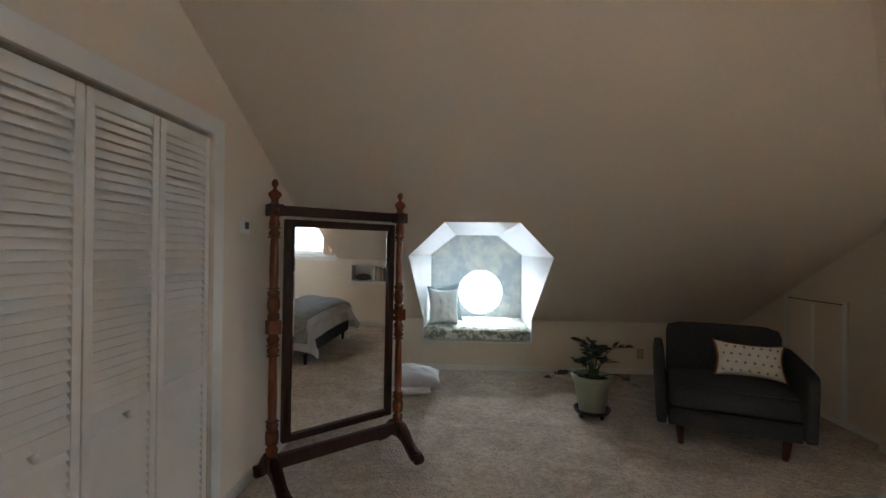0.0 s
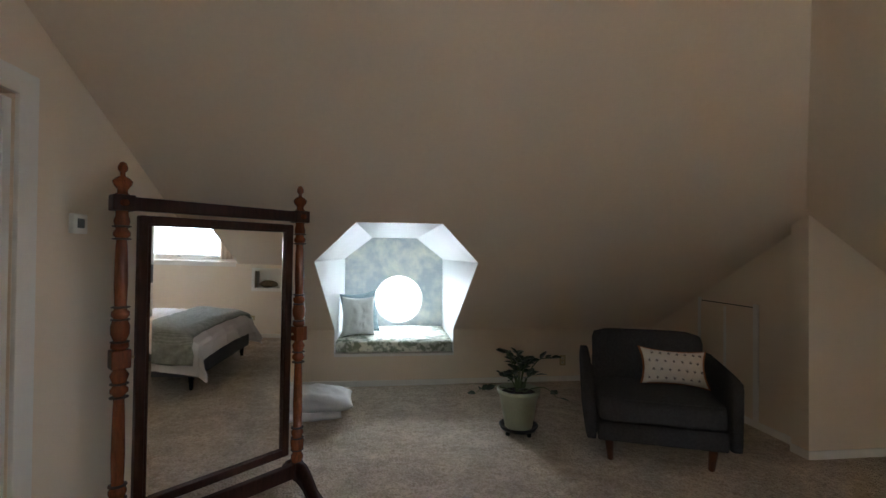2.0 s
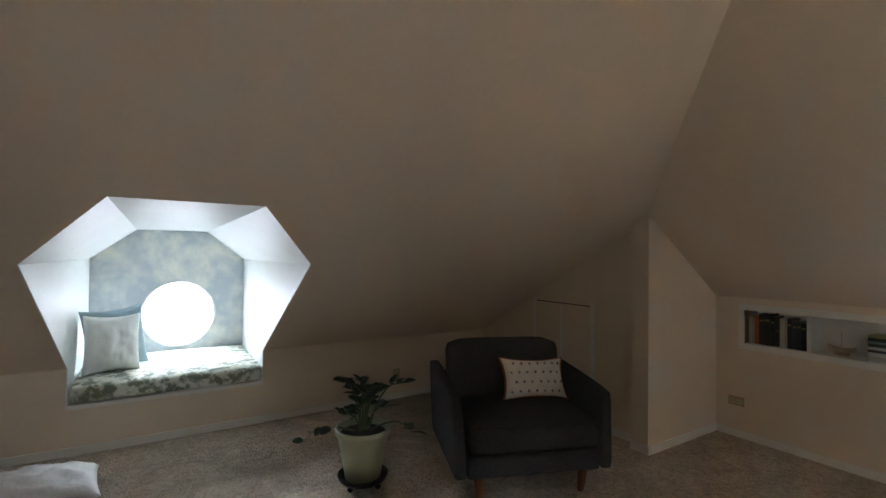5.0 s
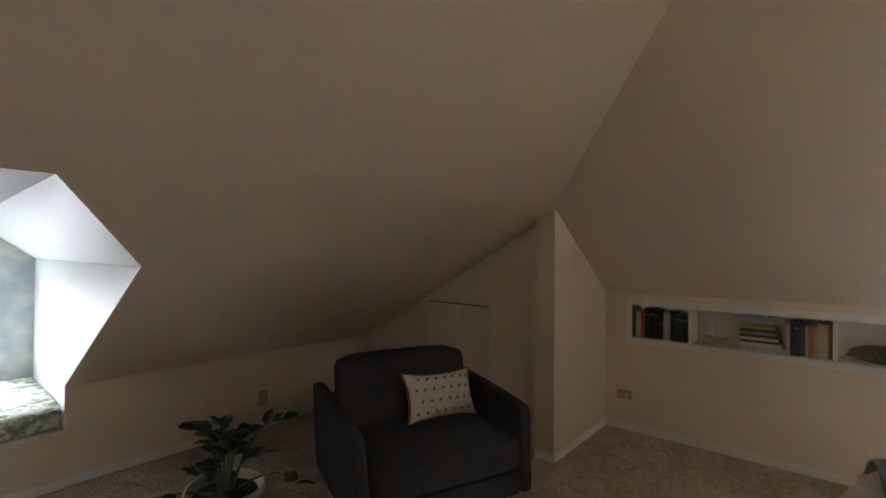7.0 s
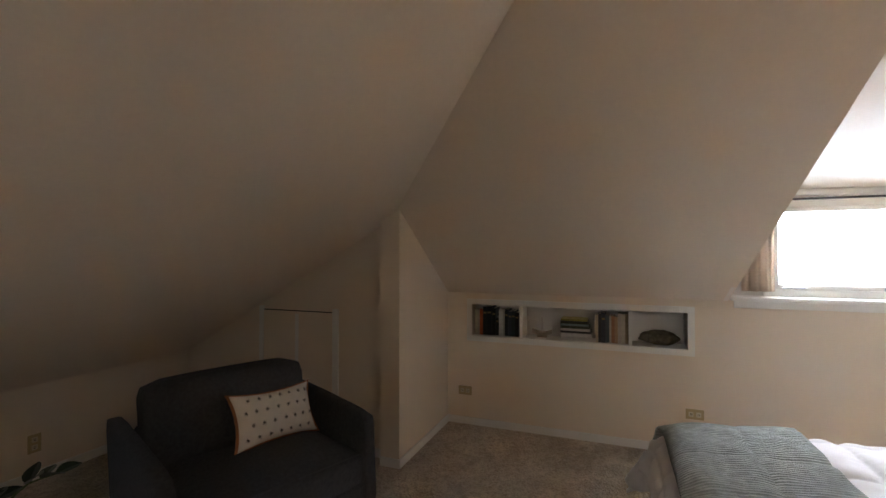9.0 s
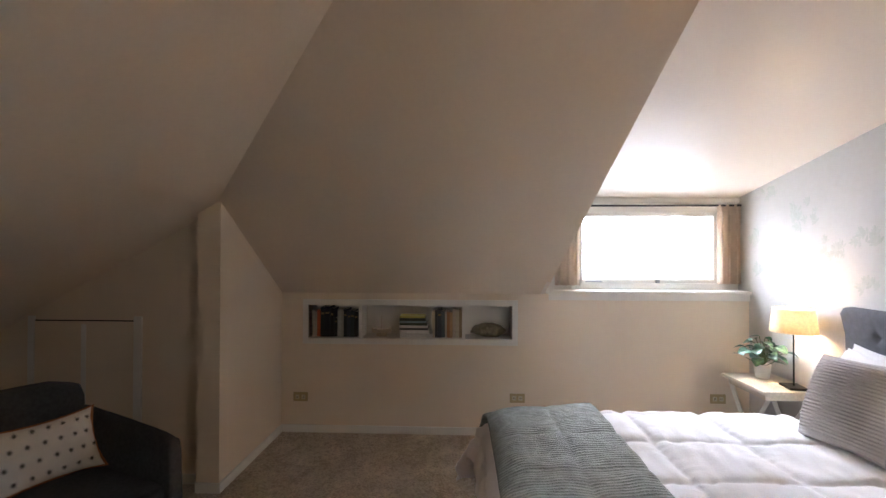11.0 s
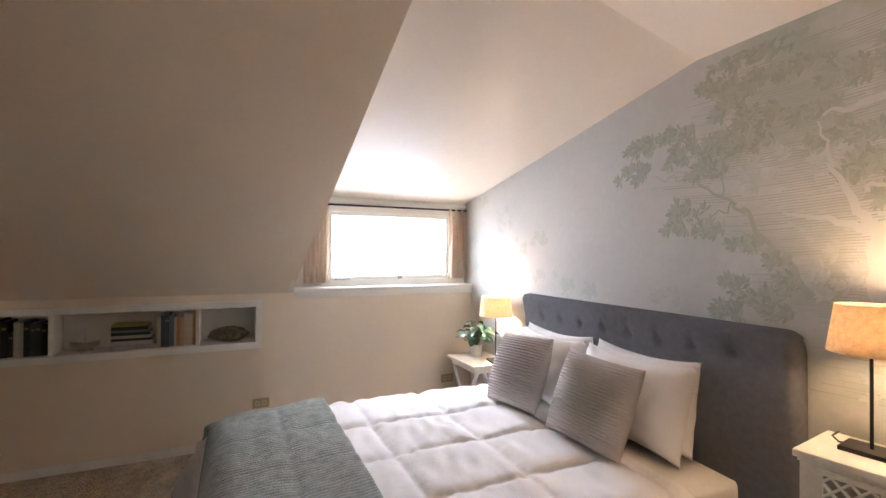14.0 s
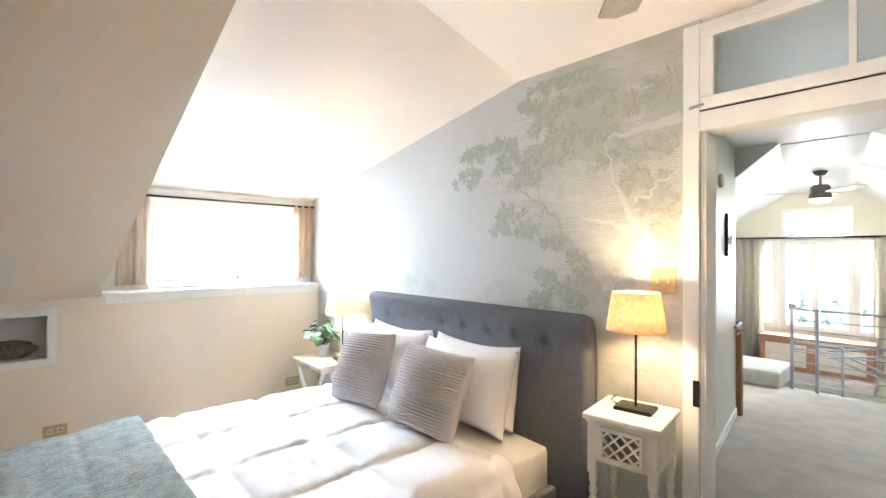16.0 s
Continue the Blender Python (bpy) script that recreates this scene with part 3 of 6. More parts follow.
for c, w, h in (((0.5, 0.42, 0.3), 0.02, 0.21), ((0.05, 0.05, 0.06), 0.02, 0.22), ((0.06, 0.07, 0.09), 0.032, 0.23), ((0.1, 0.13, 0.15), 0.024, 0.21), ((0.55, 0.5, 0.42), 0.014, 0.2), ((0.45, 0.22, 0.12), 0.024, 0.205), ((0.55, 0.35, 0.2), 0.02, 0.2), ((0.6, 0.5, 0.4), 0.026, 0.225), ((0.62, 0.56, 0.42), 0.024, 0.22), ((0.4, 0.3, 0.18), 0.022, 0.225), ((0.05, 0.03, 0.02), 0.012, 0.23)):
    book(XE + 0.03 + rng.uniform(0, 0.02), y - w / 2, ZS, w, h, 0.15, c)
    y -= w + 0.001

# small model ship and a weathered stone in the niche
SHIPM = mat("pale_driftwood", (0.55, 0.46, 0.36), 0.8, vary=0.2, vscale=20)
th = thing("model_ship", "small pale model sailing ship in the wall niche", "ornament", m=pose(XE + 0.10, 3.22, ZS))
bm = bmesh.new()
rows = []
for i in range(9):
    u = i / 8 * 2 - 1
    hw = 0.022 * (1 - abs(u) ** 3) + 0.002
    zt = 0.05 + 0.02 * u * u
    rows.append([bm.verts.new((s * hw * f, u * 0.08, zz)) for s, f, zz in ((-1, 1, zt), (-1, 0.6, 0.02 + 0.012 * u * u), (1, 0.6, 0.02 + 0.012 * u * u), (1, 1, zt))])
for a, b in zip(rows, rows[1:]):
    for k in range(4):
        bm.faces.new((a[k], a[(k + 1) % 4], b[(k + 1) % 4], b[k]))
bm.faces.new(rows[0])
bm.faces.new(rows[-1][::-1])
part("hull", bm, SHIPM, th)
part("stand", box(-0.015, 0.015, -0.04, 0.04, 0, 0.02, 0.003), SHIPM, th)
part("mast", tube([(0, 0, 0.045), (0, 0, 0.16)], 0.002, 6), SHIPM, th)
for yy, zz, s in ((0.012, 0.075, 0.05), (-0.018, 0.07, 0.045)):
    part("sail", slab([(0, yy, zz), (0.012, yy + s, zz), (0.004, yy + s * 0.3, zz + s * 1.4)], (0.002, 0, 0)), LINEN, th)
STONE = mat("mossy_stone", (0.20, 0.17, 0.11), 0.9, vary=0.4, vscale=25, bump=0.8, bscale=60)
bm = bmesh.new()
bmesh.ops.create_icosphere(bm, subdivisions=4, radius=1)
for v in bm.verts:
    d = 1 + 0.22 * noise.noise(v.co * 2.0) + 0.06 * noise.noise(v.co * 7)
    v.co = Vector((v.co.x * 0.055 * d, v.co.y * 0.13 * d, max(-0.055, v.co.z * 0.055 * d) + 0.055))
ob = part("stone", bm, STONE, smooth=True)
ob.matrix_world = pose(XE + 0.10, 2.36, ZS)
tagged(ob, "long weathered stone lying in the wall niche", "ornament")

# ---- access doors under the slope ----
th = thing("access_door", "pair of flat cream cupboard doors in the low wall", "cupboard door", m=pose(AX, 0, 0))
A0, A1 = 4.592, 5.23
part("frame_stile", box(-0.014, 0, A0 - 0.05, A0, 0.06, 1.02, 0.003), WHITE, th)
part("frame_stile", box(-0.014, 0, A1, A1 + 0.04, 0.06, 1.02, 0.003), WHITE, th)
am = (A0 + A1) / 2
for a, b in ((A0 + 0.003, am - 0.002), (am + 0.002, A1 - 0.003)):
    part("door_leaf", box(-0.010, 0, a, b, 0.07, 0.985, 0.002), WALL, th)
# near-black strip painted in as the thin shadow line above the leaves
part("shadow_strip", box(-0.004, 0.001, A0, A1, 0.988, 0.995), DARK, th)
part("batten", box(-0.013, 0.0, am - 0.016, am + 0.016, 0.07, 0.97, 0.003), WHITE, th)

# ---- dormer window, sill and curtains ----
trim("window_sill", (XE - 0.035, XD - 0.04, YS, EY0 - 0.01, 1.105, 1.13))
trim("sill_apron", (XE - 0.014, XE, YS, EY0 - 0.03, 1.055, 1.105))
win = structure(thing("window_1", "white awning window in the dormer, brightly lit", "window", m=pose(XD - 0.04, 0, 0)), "white awning window in the dormer, brightly lit", "window")
for nm, b in (("casing", (-0.02, 0, W0 - 0.06, W0, WZ0 - 0.05, WZ1 + 0.07)), ("casing", (-0.02, 0, W1, W1 + 0.06, WZ0 - 0.05, WZ1 + 0.07)), ("casing", (-0.021, 0, W0, W1, WZ1, WZ1 + 0.07)), ("casing", (-0.022, 0, W0, W1, WZ0 - 0.05, WZ0)),
              ("sash_stile", (0.0, 0.04, W0, W0 + 0.03, WZ0, WZ1)), ("sash_stile", (0.0, 0.04, W1 - 0.03, W1, WZ0, WZ1)), ("sash_rail", (0.0, 0.04, W0 + 0.03, W1 - 0.03, WZ0, WZ0 + 0.032)), ("sash_rail", (0.0, 0.04, W0 + 0.03, W1 - 0.03, WZ1 - 0.03, WZ1))):
    part(nm, box(*b, bevel=0.003), WHITE, win)
pane = part("pane", box(0.018, 0.022, W0 + 0.025, W1 - 0.025, WZ0 + 0.027, WZ1 - 0.025), GLASS, win)
pane.visible_shadow = False
part("operator", tube([(-0.01, 1.58, WZ0 + 0.01), (-0.03, 1.56, WZ0 + 0.015), (-0.03, 1.46, WZ0 + 0.012)], 0.005), STEEL, win, "steel crank handle")
part("latch", box(-0.02, 0.004, 1.00, 1.03, WZ0 + 0.002, WZ0 + 0.03, 0.004), STEEL, win)
trim("curtain_header", (XD - 0.065, XD - 0.04, YS, EY0 - 0.02, WZ1 + 0.075, 1.855), WHITE, "white strip along the top of the dormer window")
rod = part("curtain_rod", tube([(XD - 0.10, YS + 0.01, 1.795), (XD - 0.10, 1.86, 1.795)], 0.008), BLACKMETAL)
tagged(rod, "thin black curtain rod across the dormer window", "curtain rod")


CURTAIN = lit_cloth("tan_curtain_cloth", (0.80, 0.67, 0.54), 0.02)


def curtain(y0, y1, z0, z1, x, folds, depth, material, label, axis="y"):
    bm = bmesh.new()
    n, r = folds * 10, 8
    g = []
    for j in range(r + 1):
        v = j / r
        row = []
        for i in range(n + 1):
            u = i / n
            d = depth * math.sin(u * folds * 2 * math.pi + 0.4 * math.sin(v * 3)) * (0.75 + 0.25 * v)
            p = (x + d, y0 + (y1 - y0) * u, z1 + (z0 - z1) * v)
            row.append(bm.verts.new(p if axis == "y" else (p[1], p[0], p[2])))
        g.append(row)
    for j in range(r):
        for i in range(n):
            bm.faces.new((g[j][i], g[j][i + 1], g[j + 1][i + 1], g[j + 1][i]))
    bmesh.ops.solidify(bm, geom=bm.faces[:], thickness=0.003)
    ob = part("curtain", bm, material, smooth=True)
    return tagged(ob, label, "curtain")


curtain(YS + 0.012, 0.575, 1.18, 1.80, XD - 0.10, 3, 0.022, CURTAIN, "gathered tan linen curtain on a black rod")
curtain(1.64, 1.835, 1.165, 1.80, XD - 0.10, 3, 0.022, CURTAIN, "gathered tan linen curtain on a black rod")

# what is seen through the panes: bright sky and a pale neighbouring roof
BACK = glow("bright_sky", (0.93, 0.97, 1.0), 5.0)
structure(part("backdrop", box(60.0, 60.1, -40, 40, -20, 60), BACK), "bright overcast sky beyond the window", "sky")
structure(part("backdrop", box(-60, 60, 62.0, 62.1, -20, 60), BACK), "bright overcast sky beyond the window", "sky")
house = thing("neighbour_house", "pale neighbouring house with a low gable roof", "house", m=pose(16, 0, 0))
# siding and roof emit their own glow in place of sunlight falling on them
part("wall", slab([(0, -6.5, -6), (0, 3.2, -6), (0, 3.2, 2.0), (0, -6.5, 2.0)], (3, 0, 0)), glow("sun_glow_siding", (0.86, 0.88, 0.9), 1.15), house)
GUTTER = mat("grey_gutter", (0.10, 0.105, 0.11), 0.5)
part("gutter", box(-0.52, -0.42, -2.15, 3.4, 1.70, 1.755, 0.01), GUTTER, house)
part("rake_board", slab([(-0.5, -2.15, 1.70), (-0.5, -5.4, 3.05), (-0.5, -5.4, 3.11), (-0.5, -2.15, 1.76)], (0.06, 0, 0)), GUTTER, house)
part("roof", slab([(-0.3, -6.9, 1.9), (-0.3, -1.65, 4.0), (-0.3, 3.6, 1.9)], (3.6, 0, 0)), glow("sun_glow_roof", (0.84, 0.87, 0.9), 1.05), house)

# porthole
win = structure(thing("window_2", "round porthole window flooded with daylight", "window", m=pose(RX, NB, RZ)), "round porthole window flooded with daylight", "window")
bm = bmesh.new()
prof = [(RR - 0.004, -0.004), (RR + 0.0, -0.012), (RR + 0.012, -0.012), (RR + 0.016, 0.004)]
rings = [[bm.verts.new((r * math.cos(2 * math.pi * i / 64), y, r * math.sin(2 * math.pi * i / 64))) for i in range(64)] for r, y in prof]
for a, b in zip(rings, rings[1:]):
    for i in range(64):
        bm.faces.new((a[i], a[(i + 1) % 64], b[(i + 1) % 64], b[i]))
part("ring", bm, NOOK, win, smooth=True)
pane = part("pane", lathe([(RR + 0.001, 0.07), (RR + 0.001, 0.074)], 48, pose(0, 0, 0, -90, 0, 0)), GLASS, win)
pane.visible_shadow = False

# ---- doorway, pocket door and transom ----
for b in ((D1, D1 + 0.058, YS, YS + 0.018, 0, ZLOW), (D0 - 0.058, D0, YS, YS + 0.018, 0, ZLOW), (D0, D1, YS, YS + 0.017, DZ, DZ + 0.075), (D0, D1, YS, YS + 0.017, ZLOW - 0.03, ZLOW),
          (D1 - 0.02, D1, YS - 0.12, YS, 0, DZ), (D0, D0 + 0.02, YS - 0.12, YS, 0, DZ), (D0, D1, YS - 0.12, YS - 0.001, DZ, DZ + 0.06)):
    trim("door_trim", b, WHITE, "white painted door casing")
tr = structure(thing("window_3", "two-pane white transom window over the doorway", "window", m=pose(0, YS, 0)), "two-pane white transom window over the doorway", "window")
tz0, tz1 = DZ + 0.082, ZLOW - 0.032
for nm, b in (("sash_rail", (D0 + 0.003, D1 - 0.003, -0.02, 0.022, tz0, tz0 + 0.045)), ("sash_rail", (D0 + 0.003, D1 - 0.003, -0.02, 0.022, tz1 - 0.03, tz1)), ("sash_stile", (D0 + 0.003, D0 + 0.05, -0.02, 0.022, tz0 + 0.045, tz1 - 0.03)), ("sash_stile", (D1 - 0.05, D1 - 0.003, -0.02, 0.022, tz0 + 0.045, tz1 - 0.03)), ("muntin", ((D0 + D1) / 2 - 0.01, (D0 + D1) / 2 + 0.01, -0.018, 0.02, tz0 + 0.045, tz1 - 0.03))):
    part(nm, box(*b, bevel=0.003), WHITE, tr)
for a, b in ((D0 + 0.05, (D0 + D1) / 2 - 0.01), ((D0 + D1) / 2 + 0.01, D1 - 0.05)):
    part("pane", box(a - 0.004, b + 0.004, -0.002, 0.002, tz0 + 0.04, tz1 - 0.025), GLASS, tr)
part("hinge_line", box(D0, D1, 0.0, 0.012, DZ + 0.0752, DZ + 0.0815), DARK, tr)
part("catch", tube([(D1 + 0.03, 0.03, tz0 + 0.01), (D1 - 0.02, 0.034, tz0 + 0.014)], 0.006), STEEL, tr)
th = thing("door_pull", "dark recessed pocket door pull in the jamb", "door pull", m=pose(D1 + 0.008, YS + 0.018, 0.87))
part("plate", box(-0.012, 0.012, 0, 0.003, -0.05, 0.05, 0.001), BLACKMETAL, th)

# ---- cheval mirror ----
PL, PR = Vector((-0.974, 3.243, 0)), Vector((-0.343, 3.837, 0))
mc = (PL + PR) / 2
mh = (PR - PL).length / 2
th = thing("cheval_mirror", "tall mahogany standing mirror with turned posts", "mirror", m=pose(mc.x, mc.y, 0, 0, 0, math.degrees(math.atan2(PR.y - PL.y, PR.x - PL.x))) @ Matrix.Diagonal((1, 1, 0.979, 1)))
POST = [(0.018, 0.16), (0.030, 0.165), (0.030, 0.20), (0.022, 0.21), (0.034, 0.24), (0.034, 0.26), (0.024, 0.275), (0.036, 0.31), (0.038, 0.345), (0.026, 0.37), (0.034, 0.385), (0.034, 0.40), (0.023, 0.415), (0.026, 0.55), (0.023, 0.72), (0.020, 0.81), (0.034, 0.825), (0.034, 0.84), (0.022, 0.855),
        (0.030, 0.88), (0.036, 0.90), (0.022, 0.925), (0.022, 0.93)]
POST2 = [(0.022, 1.01), (0.034, 1.02), (0.034, 1.035), (0.024, 1.05), (0.035, 1.08), (0.036, 1.115), (0.026, 1.15), (0.034, 1.16), (0.034, 1.175), (0.022, 1.19), (0.026, 1.30), (0.023, 1.44), (0.019, 1.50), (0.032, 1.51), (0.032, 1.525), (0.022, 1.54), (0.030, 1.57), (0.030, 1.58), (0.024, 1.60), (0.024, 1.62)]
FIN = [(0.030, 1.69), (0.020, 1.70), (0.020, 1.715), (0.034, 1.735), (0.038, 1.75), (0.026, 1.765), (0.010, 1.775), (0.010, 1.79), (0.018, 1.80), (0.019, 1.815), (0.012, 1.832), (0.002, 1.838)]
for s in (-1, 1):
    bm = lathe(POST, 20)
    add_lathe(bm, POST2, 20)
    p = part("post", bm, CHERRY, th, "turned red-brown post", smooth=True)
    p.location = (s * mh, 0, 0)
    for z in (0.215, 0.292, 0.36, 0.42, 0.803, 0.862, 1.045, 1.143, 1.197, 1.497, 1.552):
        q = part("bead_ring", lathe([(0.026, z - 0.005), (0.036, z - 0.002), (0.036, z + 0.002), (0.026, z + 0.005)], 18), MAHOG, p)
    q = part("pivot_block", box(-0.036, 0.036, -0.034, 0.034, 0.93, 1.012, 0.006), CHERRY, th)
    q.location = (s * mh, 0, 0)
    q = part("cap_block", box(-0.042, 0.042, -0.038, 0.038, 1.62, 1.69, 0.006), MAHOG, th)
    q.location = (s * mh, 0, 0)
    q = part("rosette", lathe([(0.001, 0), (0.018, 0.001), (0.014, 0.008), (0.006, 0.010), (0.002, 0.013)], 16, pose(0, -0.038, 1.655, 90, 0, 0)), CHERRY, th, smooth=True)
    q.location = (s * mh, 0, 0)
    q = part("finial", lathe(FIN, 20), CHERRY, th, smooth=True)
    q.location = (s * mh, 0, 0)
    for d in (-1, 1):
        pts = [(0, d * y, z) for y, z in ((0.0, 0.17), (0.05, 0.165), (0.10, 0.135), (0.16, 0.075), (0.205, 0.045), (0.245, 0.045))]
        bm = bmesh.new()
        rings = []
        for i, p in enumerate(pts):
            hw, hh = 0.026 + (0.006 if i > 3 else 0), (0.062, 0.056, 0.044, 0.036, 0.034, 0.030)[i]
            rings.append([bm.verts.new((a * hw, p[1] + d * b * 0.3 * hh, p[2] + b * hh * 0.9)) for a, b in ((-1, -1), (1, -1), (1, 1), (-1, 1))])
        for a, b in zip(rings, rings[1:]):
            for i in range(4):
                bm.faces.new((a[i], a[(i + 1) % 4], b[(i + 1) % 4], b[i]))
        bm.faces.new(rings[0])
        bm.faces.new(rings[-1])
        bmesh.ops.bevel(bm, geom=bm.edges[:], offset=0.006, segments=2, affect="EDGES")
        foot = part("foot", bm, MAHOG, th, "dark scrolled foot", smooth=True)
        foot.location = (s * mh, 0, 0)
        c = part("scroll", lathe([(0.026, -0.03), (0.034, -0.022), (0.034, 0.022), (0.026, 0.03)], 18, pose(0, d * 0.245, 0.036, 0, 90, 0)), MAHOG, foot, smooth=True)
part("stretcher", box(-mh + 0.02, mh - 0.02, -0.022, 0.022, 0.135, 0.215, 0.008), MAHOG, th)
part("crosspiece", box(-mh + 0.04, mh - 0.04, -0.02, 0.02, 1.625, 1.685, 0.006), MAHOG, th)
fw, f0, f1, ft = mh - 0.055, 0.275, 1.605, 0.046
fr = part("mirror_frame", box(-fw, -fw + ft, -0.022, 0.022, f0, f1, 0.008), MAHOG, th)
for b in ((fw - ft, fw, -0.022, 0.022, f0, f1), (-fw + ft, fw - ft, -0.0215, 0.0215, f0, f0 + ft), (-fw + ft, fw - ft, -0.0215, 0.0215, f1 - ft, f1)):
    part("frame_rail", box(*b, bevel=0.008), MAHOG, fr)
for b in ((-fw + ft - 0.012, -fw + ft, -0.03, -0.015, f0 + ft - 0.012, f1 - ft + 0.012), (fw - ft, fw - ft + 0.012, -0.03, -0.015, f0 + ft - 0.012, f1 - ft + 0.012), (-fw + ft, fw - ft, -0.03, -0.015, f0 + ft - 0.012, f0 + ft), (-fw + ft, fw - ft, -0.03, -0.015, f1 - ft, f1 - ft + 0.012)):
    part("inner_bead", box(*b, bevel=0.004), MAHOG, fr)
part("backing", box(-fw + ft, fw - ft, 0.004, 0.012, f0 + ft, f1 - ft), MAHOG, fr)
gw = fw - ft
part("mirror_glass", box(-gw, gw, -0.010, 0.003, f0 + ft, f1 - ft, 0.0), MIRROR, th, "bevelled mirror glass")
for b in ((-gw, -gw + 0.014, f0 + ft, f1 - ft), (gw - 0.014, gw, f0 + ft, f1 - ft)):
    bm = slab([(b[0], -0.0105, b[2]), (b[1], -0.0125 if b[0] < 0 else -0.0105, b[2]), (b[1], -0.0125 if b[0] < 0 else -0.0105, b[3]), (b[0], -0.0105 if b[0] < 0 else -0.0125, b[3])], (0, 0.001, 0))
    part("glass_bevel", bm, MIRROR, th)
for s in (-1, 1):
    part("pivot_screw", lathe([(0.006, -0.03), (0.006, 0.02), (0.012, 0.022), (0.012, 0.032)], 12, pose(s * (mh - 0.045), 0, 0.97, 0, 90, 0)), BRASS, th)

# the framed glass swings a little on its pivots
swing = pose(0, 0, 0.97, 0.9, 0, 0.7) @ pose(0, 0, -0.97)
for ob in [o for o in th.children if o.name.split(".")[0] in ("mirror_frame", "mirror_glass", "glass_bevel")]:
    ob.matrix_local = swing

# ---- armchair ----
CHAIR = pose(2.130, 4.348, 0, 0, 0, -21.5)
ch = thing("armchair", "charcoal grey fabric armchair with tapered wooden legs", "armchair", m=CHAIR)
part("seat_base", box(-0.40, 0.40, -0.415, 0.33, 0.15, 0.278, 0.018, 3), CHARCOAL, ch, smooth=True)


def soft_box(x0, x1, y0, y1, z0, z1, bevel, puff=0.0, seed=0.0):
    bm = box(x0, x1, y0, y1, z0, z1)
    bmesh.ops.subdivide_edges(bm, edges=bm.edges[:], cuts=7, use_grid_fill=True)
    c = Vector(((x0 + x1) / 2, (y0 + y1) / 2, (z0 + z1) / 2))
    h = Vector(((x1 - x0) / 2, (y1 - y0) / 2, (z1 - z0) / 2))
    for v in bm.verts:
        q = v.co - c
        u = Vector((q.x / h.x, q.y / h.y, q.z / h.z))
        core = Vector((max(-h.x + bevel, min(h.x - bevel, q.x)), max(-h.y + bevel, min(h.y - bevel, q.y)), max(-h.z + bevel, min(h.z - bevel, q.z))))
        d = q - core
        if d.length > 1e-6:
            q = core + d.normalized() * bevel
        k = (1 - min(1, abs(u.x)) ** 4) * (1 - min(1, abs(u.y)) ** 4) if abs(u.z) > 0.99 else 0
        k2 = (1 - min(1, abs(u.x)) ** 4) * (1 - min(1, abs(u.z)) ** 4) if abs(u.y) > 0.99 else 0
        q.z += puff * k * (1 if u.z > 0 else -0.2)
        q.y += puff * k2 * (1 if u.y > 0 else -1)
        v.co = c + q + Vector((0, 0, 0.002 * noise.noise(v.co * 9 + Vector((seed, 0, 0)))))
    return bm


part("seat_cushion", soft_box(-0.395, 0.395, -0.43, 0.20, 0.282, 0.448, 0.035, 0.020, 1), CHARCOAL, ch, smooth=True)
bm = soft_box(-0.40, 0.40, 0.10, 0.27, 0.30, 0.805, 0.055, 0.016, 2)
for v in bm.verts:
    v.co.y += 0.16 * (v.co.z - 0.45)
    v.co.x *= 1 + 0.05 * (v.co.z - 0.5)
part("backrest", bm, CHARCOAL, ch, smooth=True)
part("back_frame", box(-0.40, 0.40, 0.27, 0.345, 0.16, 0.60, 0.03, 3), CHARCOAL, ch, smooth=True)
for s in (-1, 1):
    bm = soft_box(s * 0.442 - 0.042, s * 0.442 + 0.042, -0.425, 0.40, 0.15, 0.605, 0.03, 0.005, 3 + s)
    for v in bm.verts:
        up_ = max(0.0, v.co.z - 0.2) / 0.4
        v.co.x += s * 0.022 * up_
        v.co.z += 0.065 * (v.co.y + 0.30) * up_
        v.co.y += 0.05 * up_ * max(0.0, -v.co.y / 0.425)
    part("arm", bm, CHARCOAL, ch, smooth=True)
    for y in (-0.34, 0.27):
        part("leg", lathe([(0.017, 0), (0.021, 0.008), (0.030, 0.152), (0.030, 0.156)], 16, pose(s * 0.314, y, 0, 4 if y < 0 else -4, s * 4, 0)), LEGWOOD, ch, "tapered walnut leg", smooth=True)
for z in (0.280, 0.446):
    part("piping", tube([(-0.375, -0.428, z), (0.375, -0.428, z)], 0.0045, 6), CHARCOAL, ch)
for i in range(3):
    part("tuft_button", lathe([(0.001, 0), (0.012, 0.001), (0.010, 0.006), (0.002, 0.008)], 12, pose(-0.2 + 0.2 * i, 0.112, 0.655, 82, 0, 0)), CHARCOAL, ch)

CREAMCLOTH = mat("cream_printed_cotton", (0.72, 0.67, 0.57), 0.9, vary=0.05, vscale=20, bump=0.3, bscale=200)
CW, CH, CT = 0.47, 0.275, 0.13
lp = thing("lumbar_cushion", "cream cushion with dark sprigs and rust trim on the armchair", "cushion", m=CHAIR @ pose(0.165, -0.015, 0.452, -24, 3, 6))
part("cover", pillow_bm(CW, CH, CT, 24, 0.34, seed=5, wrinkle=0.012), CREAMCLOTH, lp, smooth=True)
RUST = mat("rust_piping", (0.36, 0.14, 0.05), 0.85, vary=0.15, vscale=40, bump=0.3)


def cushion_rim(x, z, k):
    """A point of the cushion's pinched outline, from -1 to 1 each way."""
    sx = 1 - 0.34 * (1 - abs(z) ** 2) * 0.35 * abs(x) ** 3
    sz = 1 - 0.34 * (1 - abs(x) ** 2) * 0.5 * abs(z) ** 3
    return (x * CW / 2 * sx * k, 0, CH / 2 + z * CH / 2 * sz * k)


